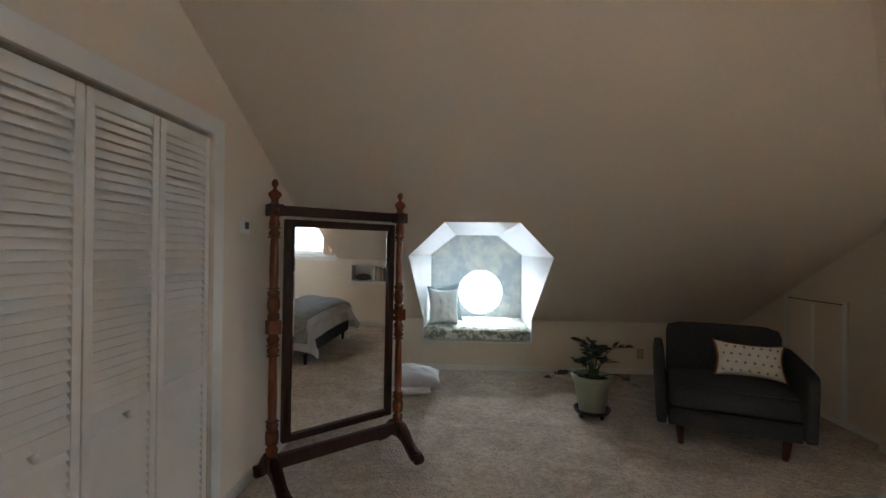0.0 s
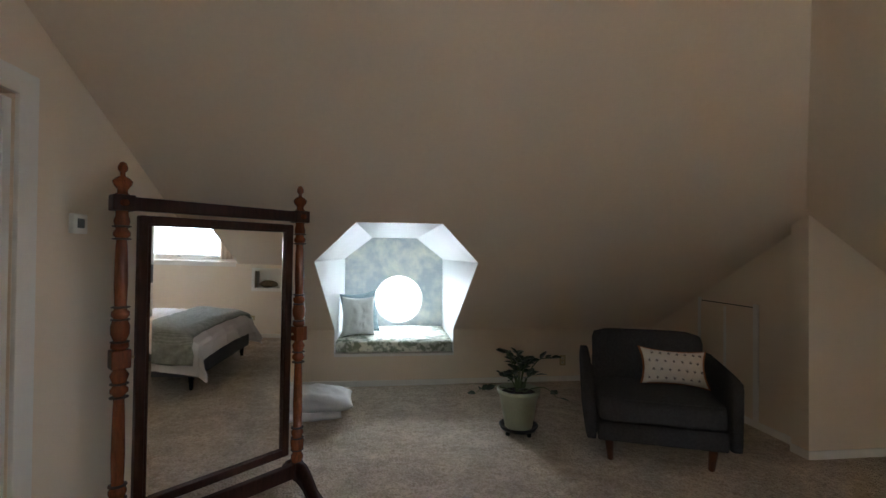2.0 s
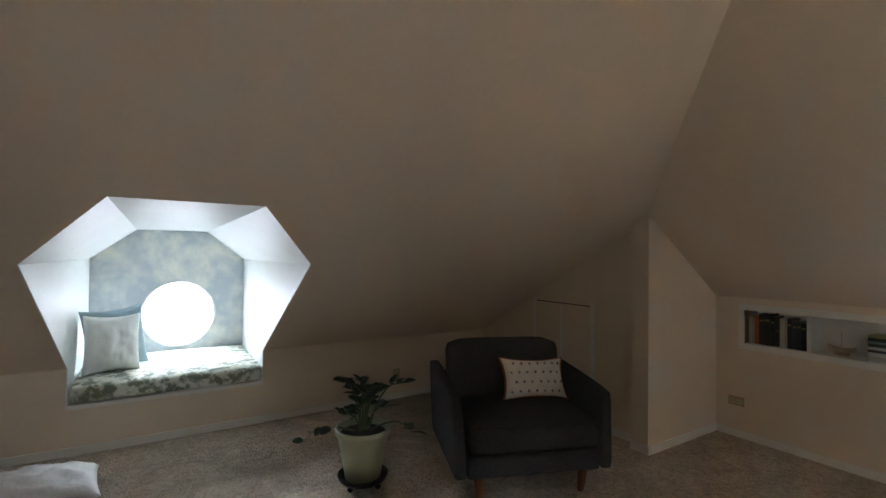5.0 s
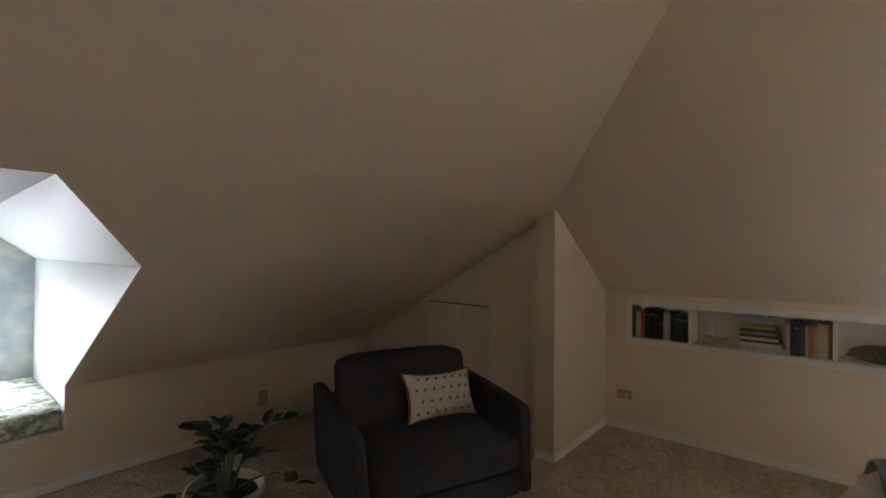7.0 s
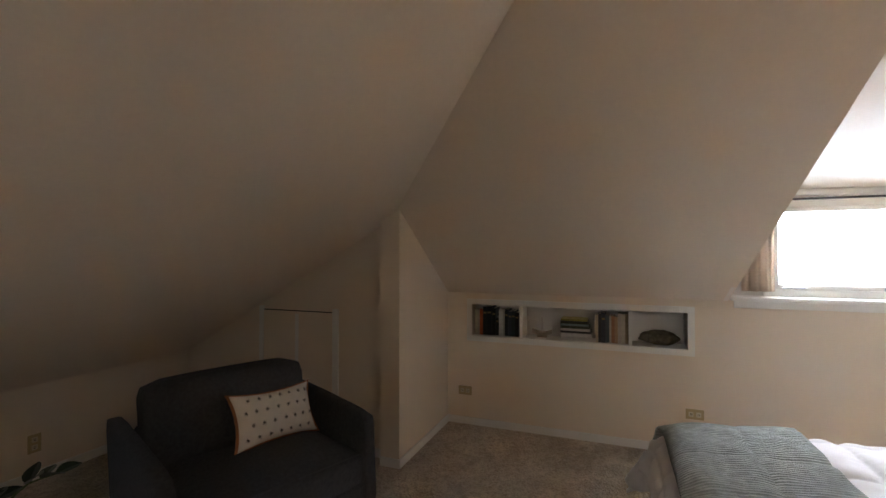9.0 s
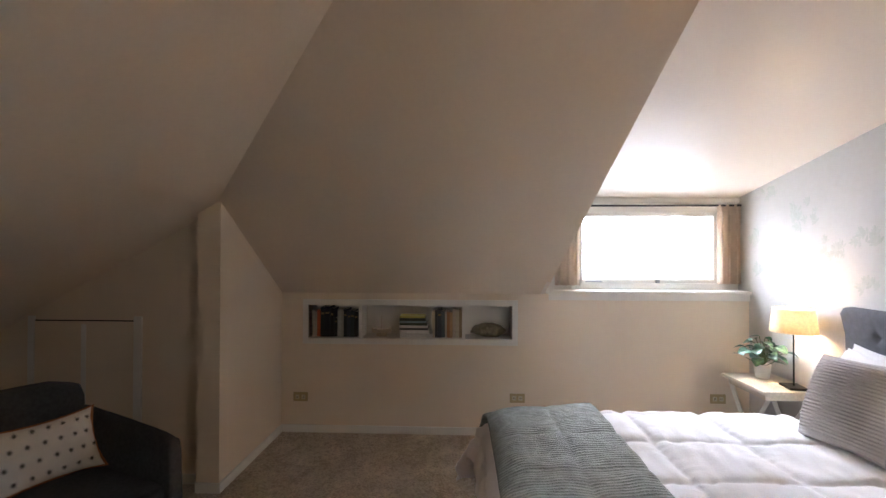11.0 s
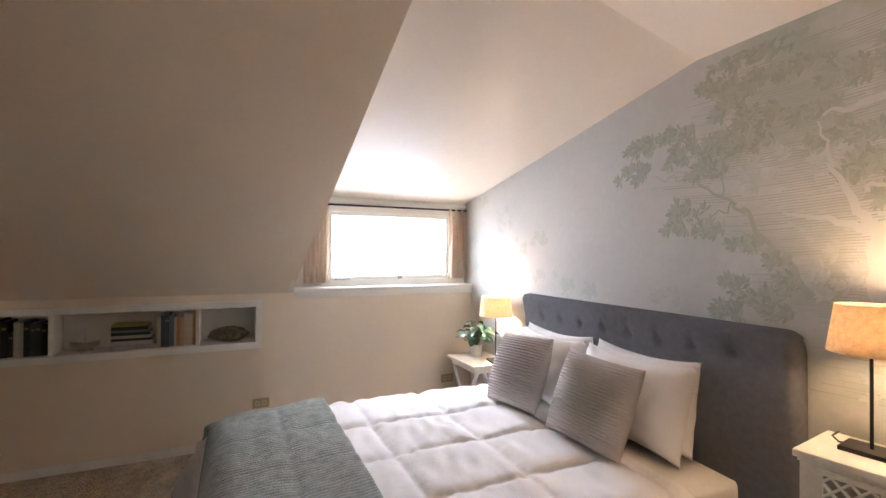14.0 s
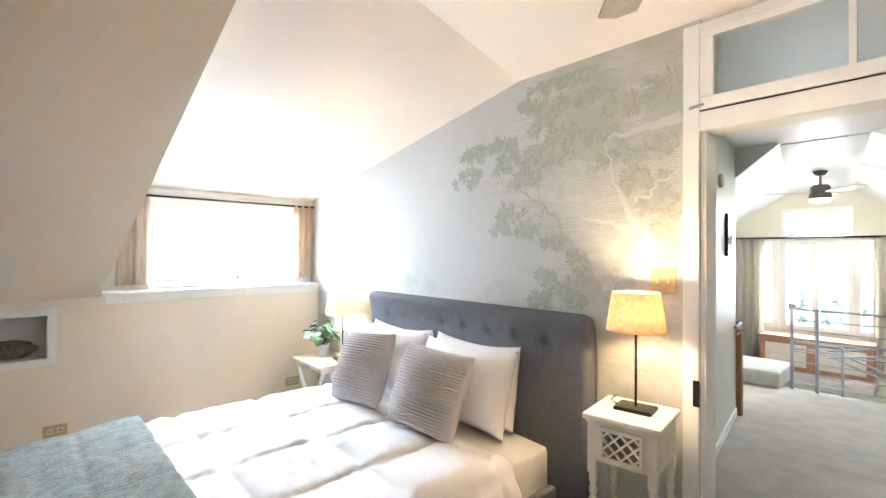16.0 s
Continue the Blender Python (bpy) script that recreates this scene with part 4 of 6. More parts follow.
bm = bmesh.new()
inner, outer = [], []
for i in range(96):
    a = i / 96 * 4
    k, e = int(a), 2 * (a - int(a)) - 1
    x, z = ((e, -1), (1, e), (-e, 1), (-1, -e))[k]
    fray = 1.055 + 0.012 * noise.noise(Vector((i * 0.9, 0, 3)))
    inner.append([bm.verts.new(Vector(cushion_rim(x, z, 0.985)) + Vector((0, d, 0))) for d in (-0.004, 0.004)])
    outer.append([bm.verts.new(Vector(cushion_rim(x, z, fray)) + Vector((0, d + 0.004 * noise.noise(Vector((i * 0.4, 1, 0))), 0))) for d in (-0.002, 0.002)])
for i in range(96):
    a, b, c, d = inner[i], inner[(i + 1) % 96], outer[(i + 1) % 96], outer[i]
    for q in ((a[0], b[0], c[0], d[0]), (a[1], d[1], c[1], b[1]), (d[0], c[0], c[1], d[1])):
        bm.faces.new(q)
part("trim", bm, RUST, lp, "rust-brown fringed edge")
SPRIG = mat("dark_sprig_print", (0.10, 0.085, 0.07), 0.9)
for j in range(4):
    for i in range(7):
        u, v = (i + (0.5 if j % 2 else 0.0) - 3.25) / 4.0, (j - 1.5) / 2.2
        full = max(0.0, 1 - abs(u) ** 2.3) ** 0.5 * max(0.0, 1 - abs(v) ** 2.3) ** 0.5
        sx = 1 - 0.34 * (1 - v * v) * 0.35 * abs(u) ** 3
        sz = 1 - 0.34 * (1 - u * u) * 0.5 * abs(v) ** 3
        wr = 0.012 * (noise.noise(Vector((u * 3 + 5, v * 3, -2.0))) + 0.45 * noise.noise(Vector((u * 9 + 5, v * 5, -3.0)))) * full
        bm = bmesh.new()
        for r in range(4):
            a = r * math.pi / 4 + 0.4 + 0.3 * i
            c, s = math.cos(a), math.sin(a)
            q = [(c * l - s * w, s * l + c * w) for l, w in ((-0.016, 0), (0, -0.0026), (0.016, 0), (0, 0.0026))]
            bm.faces.new([bm.verts.new((u * CW / 2 * sx + x, -CT / 2 * full - wr - 0.0028 - 0.0005 * r, CH / 2 + v * CH / 2 * sz + z)) for x, z in q])
        part("sprig", bm, SPRIG, lp)

# ---- potted plant by the chair ----
pp = thing("potted_plant", "dark green zamioculcas in a pale green glazed pot", "plant", m=pose(1.205, 4.66, 0))
part("saucer", lathe([(0.12, 0.035), (0.14, 0.04), (0.155, 0.07), (0.148, 0.072), (0.132, 0.046), (0.02, 0.044)], 28), BLACKPLASTIC, pp, "black plastic saucer on casters", smooth=True)
for k in range(4):
    a = k * 1.5708 + 0.5
    part("caster", lathe([(0.008, -0.010), (0.018, -0.008), (0.018, 0.008), (0.008, 0.010)], 14, pose(0.115 * math.cos(a), 0.115 * math.sin(a), 0.018, 90, 0, 57 * a)), BLACKPLASTIC, pp, smooth=True)
part("pot", lathe([(0.098, 0.05), (0.108, 0.056), (0.140, 0.24), (0.156, 0.315), (0.168, 0.32), (0.170, 0.352), (0.158, 0.354), (0.146, 0.32), (0.05, 0.315)], 32), SAGEPOT, pp, smooth=True)
part("soil", lathe([(0.145, 0.318), (0.10, 0.326), (0.01, 0.329)], 24), SOIL, pp)
rng = random.Random(11)
leaf_me = [part("leaf", leaf_bm(0.084, 0.062, 0.1), LEAF, pp), part("leaf", leaf_bm(0.074, 0.058, 0.2), LEAF, pp)]
for o in leaf_me:
    o.location = (0.02, 0.01 if o is leaf_me[0] else -0.02, 0.34)
    o.rotation_euler = (0.2, -0.6, 1.0 if o is leaf_me[0] else 4.0)
leaf_n = 0
# stems: reach sideways and backwards, height of the tip, droop past the top, first leafy joint
for across, deep, top, droop, first in ((-0.36, 0.05, 0.36, 0.09, 4), (-0.13, 0.06, 0.66, 0.0, 5), (-0.05, -0.07, 0.50, 0.0, 3), (-0.02, 0.04, 0.66, 0.0, 2), (0.03, -0.05, 0.62, 0.0, 3), (0.09, 0.03, 0.60, 0.0, 3), (-0.12, -0.06, 0.47, 0.0, 3),
                                        (0.14, -0.04, 0.50, 0.0, 3), (0.25, 0.03, 0.64, 0.0, 5), (0.30, -0.06, 0.40, 0.07, 6), (0.06, 0.10, 0.56, 0.0, 3), (-0.07, 0.12, 0.58, 0.0, 3)):
    tip = Vector((0.932 * across + 0.363 * deep, -0.363 * across + 0.932 * deep, 0))
    a = math.atan2(tip.y, tip.x)
    pts = []
    for i in range(8):
        u = i / 7
        p = tip * (0.12 + 0.88 * u ** 1.25)
        pts.append((p.x, p.y, 0.32 + (0.87 * top - 0.278) * math.sin(min(1.0, u * 1.25) * 1.5708) - droop * max(0.0, (u - 0.6) / 0.4) ** 2))
    part("stem", tube(pts, [0.0065 - 0.0006 * i for i in range(8)], 6), STEM, pp)
    for i in range(first, 8):
        for s in (-1, 1) if i < 7 else (0,):
            if rng.random() < 0.12:
                continue
            o = new("leaf", leaf_me[leaf_n % 2].data)
            leaf_n += 1
            o.parent = pp
            o.location = pts[i]
            o.rotation_euler = (rng.uniform(-0.5, 0.5), rng.uniform(-1.0, -0.2) if not droop else rng.uniform(-0.2, 0.5), a + s * rng.uniform(0.7, 1.3))
            k = rng.uniform(0.8, 1.1)
            o.scale = (k, k, k)

# ---- white pillows on the floor, nook cushion and pillows ----
WPILLOW = mat("white_pillowcase", (0.74, 0.72, 0.70), 0.9, vary=0.04, vscale=10, bump=0.3, bscale=40)


def pillow(name, label, m, w, h, t, material, seed=0, rib=0.0, ribs=40, n=28, group="", category="pillow", pinch=0.22):
    ob = part(name, pillow_bm(w, h, t, n, 0.10 if rib else pinch, rib, ribs, seed, 0.003 if rib else 0.022), material, smooth=True)
    ob.matrix_world = m
    return tagged(ob, label, category, group)


pillow("floor_pillow", "white bed pillow lying on the carpet", pose(-0.53, 5.40, 0.056, 90, 0, 2), 0.62, 0.44, 0.12, WPILLOW, 1, group="floor pillows", pinch=0.14)
pillow("floor_pillow", "white bed pillow stacked on another pillow", pose(-0.485, 5.42, 0.150, 90, 3, 6), 0.66, 0.46, 0.20, WPILLOW, 2, group="floor pillows", pinch=0.14)
FLORAL = mat("green_floral_cotton", (0.74, 0.75, 0.64), 0.85, vary=0.3, vscale=13, bump=0.3, bscale=34, tint=(0.22, 0.25, 0.18))
floral_ramp = next(x for x in FLORAL.node_tree.nodes if x.type == "MAP_RANGE")
floral_ramp.inputs["From Min"].default_value, floral_ramp.inputs["From Max"].default_value = 0.66, 0.82
seat = part("window_seat_cushion", soft_box(NX0 + 0.01, NX1 - 0.01, YN - 0.015, NB - 0.01, SEAT + 0.001, SEAT + 0.135, 0.03, 0.01, 5), FLORAL, smooth=True)
tagged(seat, "long green floral cushion on the window seat", "cushion")
ICE = mat("pale_mint_cotton", (0.86, 0.88, 0.84), 0.9, vary=0.03, vscale=12, bump=0.3, bscale=90)
BLUEC = mat("dusty_blue_cotton", (0.30, 0.40, 0.44), 0.9, vary=0.06, vscale=12, bump=0.3, bscale=90)
pillow("nook_pillow", "pale mint square pillow leaning in the window nook", pose(-0.165, 6.33, SEAT + 0.135, -8, 1, 14), 0.37, 0.45, 0.20, ICE, 3, group="nook pillows")
pillow("nook_pillow", "dusty blue square pillow behind a paler one", pose(-0.13, 6.49, SEAT + 0.135, -10, -5, 16), 0.42, 0.49, 0.13, BLUEC, 4, group="nook pillows")

# ---- bed ----
BX, BW, BF, BT = 2.24, 0.70, 2.42, 0.57
bed = thing("bed", "dark grey upholstered bed frame with a tall tufted headboard", "bed", m=pose(BX, 0, 0))
HX0, HX1, HZ = 1.368 - BX, 3.054 - BX, 1.125
bm = bmesh.new()
prof = [(0.09, 0.06), (0.09, 0.70), (0.095, 0.85), (0.10, 0.98), (0.115, 1.06), (0.125, 1.10), (0.11, HZ), (0.07, HZ + 0.006), (0.035, HZ - 0.02), (0.02, HZ - 0.06), (0.015, 0.95), (0.01, 0.06)]
n = 150
btn = [HX0 + 0.217 + i * (HX1 - HX0 - 0.434) / 7 for i in range(8)]
rows = []
pf = []
for a, b in zip(prof, prof[1:]):
    st = max(1, int(math.hypot(b[0] - a[0], b[1] - a[1]) / 0.014))
    pf += [(a[0] + (b[0] - a[0]) * k / st, a[1] + (b[1] - a[1]) * k / st) for k in range(st)]
pf.append(prof[-1])
for i in range(n + 1):
    x = HX0 + (HX1 - HX0) * i / n
    e = min(x - HX0, HX1 - x)
    ed = 0.02 * max(0, 1 - e / 0.03) ** 2
    row = []
    for y, z in pf:
        d = 0
        if y > 0.05:
            for bz in (0.995,):
                for bx in btn:
                    q = (x - bx) ** 2 + (z - bz) ** 2
                    d += 0.028 * math.exp(-q / 0.0003) + 0.007 * math.exp(-((x - bx) ** 2) / 0.00012) * max(0, min(1, (z - bz) / 0.03)) * max(0, 1 - (z - bz) / 0.13)
        row.append(bm.verts.new((x, YS + 0.004 + y - d - (ed if y > 0.05 else 0), z - (ed if z > 1.0 else 0))))
    rows.append(row)
for a, b in zip(rows, rows[1:]):
    for k in range(len(pf) - 1):
        bm.faces.new((a[k], a[k + 1], b[k + 1], b[k]))
bm.faces.new(rows[0])
bm.faces.new(rows[-1][::-1])
hb = part("headboard", bm, HEADCLOTH, bed, "slate grey button-tufted headboard", smooth=True)
for bx in btn:
    part("button", lathe([(0.001, 0), (0.013, 0.001), (0.012, 0.006), (0.005, 0.010), (0.001, 0.011)], 12, pose(bx, YS + 0.070, 0.995, -90, 0, 0)), HEADCLOTH, hb, smooth=True)
for b in ((-BW - 0.03, -BW + 0.02, 0.5, BF, 0.13, 0.34), (BW - 0.02, BW + 0.03, 0.5, BF, 0.13, 0.34)):
    part("side_rail", box(*b, bevel=0.012), HEADCLOTH, bed)
part("foot_rail", box(-BW - 0.03, BW + 0.03, BF, BF + 0.05, 0.13, 0.34, 0.012), HEADCLOTH, bed)
for x in (-BW + 0.02, BW - 0.02):
    for y in (0.62, BF - 0.02):
        part("leg", lathe([(0.018, 0), (0.026, 0.13), (0.026, 0.135)], 14, pose(x, y, 0)), BLACKMETAL, bed)
part("slat_base", box(-BW + 0.02, BW - 0.02, 0.5, BF, 0.20, 0.26), PALEWOOD, bed)
mt = part("mattress", soft_box(BX - BW, BX + BW, 0.50, BF - 0.05, 0.262, 0.530, 0.045, 0.004, 6), SHEET, smooth=True)
tagged(mt, "ivory sheeted mattress on the bed frame", "mattress")


def drape(s, half, r):
    """Distance from the middle and drop, along a cloth that falls over an edge."""
    a = abs(s)
    sg = 1 if s >= 0 else -1
    flat = half - r
    if a <= flat:
        return s, 0.0
    arc = r * math.pi / 2
    if a <= flat + arc:
        th_ = (a - flat) / r
        return sg * (flat + r * math.sin(th_)), r * (1 - math.cos(th_))
    e = a - flat - arc
    return sg * (half + 0.10 * e), r + e * 0.99


def cloth(name, s0, s1, t0, t1, half, lift, r, fold, material, label, category, ns, nt, thick):
    bm = bmesh.new()
    g = []
    for j in range(nt + 1):
        t = t0 + (t1 - t0) * j / nt
        row = []
        for i in range(ns + 1):
            s = s0 + (s1 - s0) * i / ns
            x, dx = drape(s, half, r)
            over = t - (BF - 0.14)
            y, dy = (t, 0.0)
            if over > 0:
                y, dy = drape(t - 1.2, BF - 1.2 + 0.06, 0.17)
                y += 1.2
            z = BT + lift - max(dx, dy) - 0.35 * min(dx, dy)
            u_ = max(0.0, min(1.0, (t - 1.75) / (BF - 1.75)))
            z -= 0.05 * u_ * u_ * (3 - 2 * u_) * (0.4 + 0.6 * min(1, abs(s) / half) ** 2)
            f = fold(s, t)
            if name == "throw_blanket":
                k = max(0, min(1, (abs(s) - 0.72) / 0.2)) * max(0, min(1, (t - BF + 0.14) / 0.16))
                x, y, z = x + (0.03 if s > 0 else -0.03) * k, y + 0.05 * k, z + 0.03 * k
            else:
                k = max(0, min(1, (abs(s) - 0.66) / 0.3)) * max(0, min(1, (t - BF + 0.05) / 0.3))
                x, y, z = x + (0.06 if s > 0 else -0.06) * k, y + 0.10 * k, z + 0.03 * k
            z -= 0.03 * max(0, 1 - (t - t0) / 0.08) ** 2 if name == "duvet" else 0
            side = 1 if dx > r * 0.8 else 0
            row.append(bm.verts.new((BX + x + (f if s > 0 else -f) * side, y + (f if dy > r * 0.8 else 0), z + f * (1 - side))))
        g.append(row)
    for j in range(nt):
        for i in range(ns):
            bm.faces.new((g[j][i], g[j][i + 1], g[j + 1][i + 1], g[j + 1][i]))
    bmesh.ops.recalc_face_normals(bm, faces=bm.faces[:])
    bmesh.ops.solidify(bm, geom=bm.faces[:], thickness=thick)
    ob = part(name, bm, material, smooth=True)
    return tagged(ob, label, category)


def quilt(s, t):
    a, b = abs(math.sin(math.pi * (s + 0.06) / 0.36)), abs(math.sin(math.pi * (t - 0.12) / 0.40))
    puff = (1 - (1 - a) ** 5) * (1 - (1 - b) ** 5) * 0.020
    w = noise.noise(Vector((s * 5, t * 5, 0.3))) * 0.013 + noise.noise(Vector((s * 9 + t * 5, t * 15, 1.3))) * 0.007
    near = math.exp(-min(a, b) * 3.2)
    return puff + w + 0.007 * near * noise.noise(Vector((s * 34, t * 8, 2)) if b < a else Vector((s * 8, t * 34, 6)))


cloth("duvet", -1.05, 1.05, 0.82, BF + 0.24, BW + 0.05, 0.0, 0.09, quilt, LINEN, "white quilted duvet spread over the bed", "duvet", 230, 200, 0.02)


def rumple(s, t):
    return quilt(s, t) * 0.45 + 0.019 + 0.008 * noise.noise(Vector((s * 9, t * 9, 4)))


# ribbed knit blanket over the foot
def ribs(m, axis, scale, depth):
    n, l = m.node_tree.nodes, m.node_tree.links
    co = n.new("ShaderNodeTexCoord")
    wv = n.new("ShaderNodeTexWave")
    wv.wave_type, wv.bands_direction = "BANDS", axis
    wv.inputs["Scale"].default_value, wv.inputs["Distortion"].default_value = scale, 0.6
    wv.inputs["Detail"].default_value, wv.inputs["Detail Scale"].default_value = 2, 2
    l.new(co.outputs["Object"], wv.inputs["Vector"])
    bp = n.new("ShaderNodeBump")
    bp.inputs["Strength"].default_value, bp.inputs["Distance"].default_value = depth, 0.006
    l.new(wv.outputs["Fac"], bp.inputs["Height"])
    old = next(x for x in n if x.type == "BUMP" and x != bp)
    l.new(old.outputs[0], bp.inputs["Normal"])
    b = n["Principled BSDF"]
    l.new(bp.outputs[0], b.inputs["Normal"])
    # grooves are darkened in the base colour too, painting the shade between ribs
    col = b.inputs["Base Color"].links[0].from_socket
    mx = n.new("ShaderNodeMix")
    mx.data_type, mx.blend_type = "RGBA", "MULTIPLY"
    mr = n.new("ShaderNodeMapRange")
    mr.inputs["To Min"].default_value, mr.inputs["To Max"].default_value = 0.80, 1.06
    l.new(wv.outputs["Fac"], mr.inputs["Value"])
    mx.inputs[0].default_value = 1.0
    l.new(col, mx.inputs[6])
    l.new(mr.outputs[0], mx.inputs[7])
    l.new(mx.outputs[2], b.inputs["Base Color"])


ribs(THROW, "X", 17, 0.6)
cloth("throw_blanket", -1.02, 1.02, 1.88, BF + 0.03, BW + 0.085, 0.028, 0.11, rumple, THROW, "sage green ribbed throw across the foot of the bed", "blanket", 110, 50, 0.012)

# bed pillows
for x, y, w, lean, seed in ((2.00, 0.575, 0.60, 8, 11), (2.64, 0.575, 0.60, 8, 12)):
    pillow("bed_pillow", "plump white pillow standing against the headboard", pose(x, y, 0.537, lean, 0, 0), w, 0.415, 0.27, LINEN, seed, group="bed pillows", pinch=0.30)
for x, y, w, lean, seed in ((1.985, 0.695, 0.62, 17, 13), (2.62, 0.70, 0.60, 17, 14)):
    pillow("bed_pillow", "plump white pillow standing before another pillow", pose(x, y, 0.54, lean, 0, 2 if x < 2 else -2), w, 0.41, 0.29, LINEN, seed, group="bed pillows", pinch=0.30)
pillow("ribbed_cushion", "square grey ribbed cushion on the bed", pose(1.93, 0.98, 0.59, 22, -4, 10), 0.385, 0.385, 0.19, GREYRIB, 21, rib=0.0065, ribs=52, n=160, group="ribbed cushions", category="cushion")
pillow("ribbed_cushion", "square grey ribbed cushion on the bed", pose(2.465, 0.985, 0.59, 22, 3, 6), 0.395, 0.395, 0.19, GREYRIB, 22, rib=0.0065, ribs=52, n=160, group="ribbed cushions", category="cushion")

# ---- bedside tables ----
ns = thing("nightstand", "slender ivory nightstand with a fretwork drawer", "nightstand", m=pose(1.12, 0.592, 0, 0, 0, 7.5))
NW, ND, NH = 0.122, 0.130, 0.81
part("tabletop", box(-NW - 0.015, NW + 0.015, -ND - 0.005, ND + 0.015, NH - 0.022, NH, 0.005), IVORY, ns)
part("top_moulding", box(-NW - 0.005, NW + 0.005, -ND, ND + 0.006, NH - 0.034, NH - 0.022, 0.003), IVORY, ns)
for b in ((-NW, -NW + 0.012, -ND, ND, 0.64, NH - 0.034), (NW - 0.012, NW, -ND, ND, 0.64, NH - 0.034), (-NW + 0.012, NW - 0.012, -ND, -ND + 0.012, 0.64, NH - 0.034)):
    part("side_panel", box(*b, bevel=0.002), IVORY, ns)
for b in ((-NW + 0.012, -NW + 0.046, 0.64, NH - 0.034), (NW - 0.046, NW - 0.012, 0.64, NH - 0.034), (-NW + 0.046, NW - 0.046, 0.64, 0.649), (-NW + 0.046, NW - 0.046, NH - 0.042, NH - 0.034)):
    part("front_panel", box(b[0], b[1], ND - 0.012, ND, b[2], b[3], 0.001), IVORY, ns)
dr = part("drawer", box(-NW + 0.048, NW - 0.048, ND - 0.012, ND - 0.002, 0.655, NH - 0.046, 0.002), mat("drawer_mirror", (0.55, 0.56, 0.55), 0.12, metal=1.0), ns, "mirrored drawer front behind fretwork")
for b in ((-NW + 0.046, NW - 0.046, 0.647, 0.663), (-NW + 0.046, NW - 0.046, NH - 0.056, NH - 0.040)):
    part("drawer_rail", box(b[0], b[1], ND - 0.004, ND + 0.006, b[2], b[3], 0.002), IVORY, dr)
for b in ((-NW + 0.046, -NW + 0.058), (NW - 0.058, NW - 0.046)):
    part("drawer_stile", box(b[0], b[1], ND - 0.004, ND + 0.006, 0.663, NH - 0.056, 0.002), IVORY, dr)
zc, zh, xh = (0.663 + NH - 0.056) / 2, (NH - 0.056 - 0.663) / 2, NW - 0.058
for i in range(-2, 3):
    for sgn in (-1, 1):
        x0 = i * 0.045
        a, b = (x0 - sgn * zh, zc - zh), (x0 + sgn * zh, zc + zh)
        ax_, bx_ = max(-xh, min(xh, a[0])), max(-xh, min(xh, b[0]))
        za = zc + (ax_ - x0) * sgn
        zb = zc + (bx_ - x0) * sgn
        if abs(ax_ - bx_) > 0.01:
            part("fretwork_bar", tube([(ax_, ND + 0.002, za), (bx_, ND + 0.002, zb)], 0.0042, 6), IVORY, dr)
LEG = [(0.010, 0), (0.014, 0.02), (0.010, 0.04)] + [(0.0105 + 0.0055 * abs(math.sin(k * math.pi / 4)), 0.04 + k * 0.0105) for k in range(1, 50)] + [(0.015, 0.565), (0.015, 0.641)]
for x in (-NW + 0.016, NW - 0.016):
    for y in (-ND + 0.016, ND - 0.016):
        leg = part("leg", lathe(LEG, 14, pose(x, y, 0)), IVORY, ns, "bobbin-turned leg", smooth=True)
        part("corner_block", box(x - 0.0165, x + 0.0165, y - 0.0165, y + 0.0165, 0.59, NH - 0.034, 0.002), IVORY, ns)
part("lower_shelf", box(-NW + 0.01, NW - 0.01, -ND + 0.01, ND - 0.01, 0.10, 0.118, 0.003), IVORY, ns)


SHADE = lit_cloth("burlap_shade", (0.60, 0.48, 0.33), 0.16)


def table_lamp(m, zb, r0, r1, label, power, shade=None):
    """Square base, thin stem and a drum shade lit from within; zb is the shade's bottom above the base."""
    th = thing("table_lamp", label, "lamp", "bedside lamps", m)
    part("base", box(-0.068, 0.068, -0.052, 0.052, 0, 0.014, 0.003), BLACKMETAL, th)
    part("stem", lathe([(0.005, 0.012), (0.005, zb + 0.05)], 10), BLACKMETAL, th)
    part("socket", lathe([(0.012, zb + 0.0), (0.012, zb + 0.03)], 12), BLACKMETAL, th)
    h = 0.145
    bm = lathe([(r0, zb), (r1, zb + h), (r1 - 0.002, zb + h), (r0 - 0.002, zb)], 40)
    for f in [f for f in bm.faces if len(f.verts) > 4]:
        bm.faces.remove(f)
    part("shade", bm, shade or SHADE, th, "woven drum shade", smooth=True)
    for k in range(3):
        a = k * 2.0944
        part("spider", tube([(0, 0, zb + 0.05), (r0 * 0.97 * math.cos(a), r0 * 0.97 * math.sin(a), zb + 0.012)], 0.0015, 5), BLACKMETAL, th)
    part("light_bulb", lathe([(0.006, zb + 0.03), (0.009, zb + 0.035), (0.011, zb + 0.045), (0.008, zb + 0.055), (0.002, zb + 0.060)], 14), glow("warm_bulb", (1.0, 0.78, 0.5), 6.0), th, smooth=True)
    p = m.translation
    bulb("lamp_light", p.x, p.y, p.z + zb + 0.085, power, 0.045)
    return th


LAMP1 = pose(1.115, 0.575, NH, 0, 0, 8)
table_lamp(LAMP1, 0.302, 0.107, 0.086, "black table lamp with a lit tan burlap shade", 8.5)
cord = part("lamp_cord", tube([(1.15, 0.55, NH + 0.004), (1.20, 0.57, NH + 0.004), (1.235, 0.53, NH + 0.004), (1.245, 0.47, NH + 0.003), (1.262, 0.44, NH - 0.01), (1.264, 0.43, 0.5)], 0.003, 6), BLACKPLASTIC)
tagged(cord, "thin black lamp cord trailing over the nightstand", "cord")

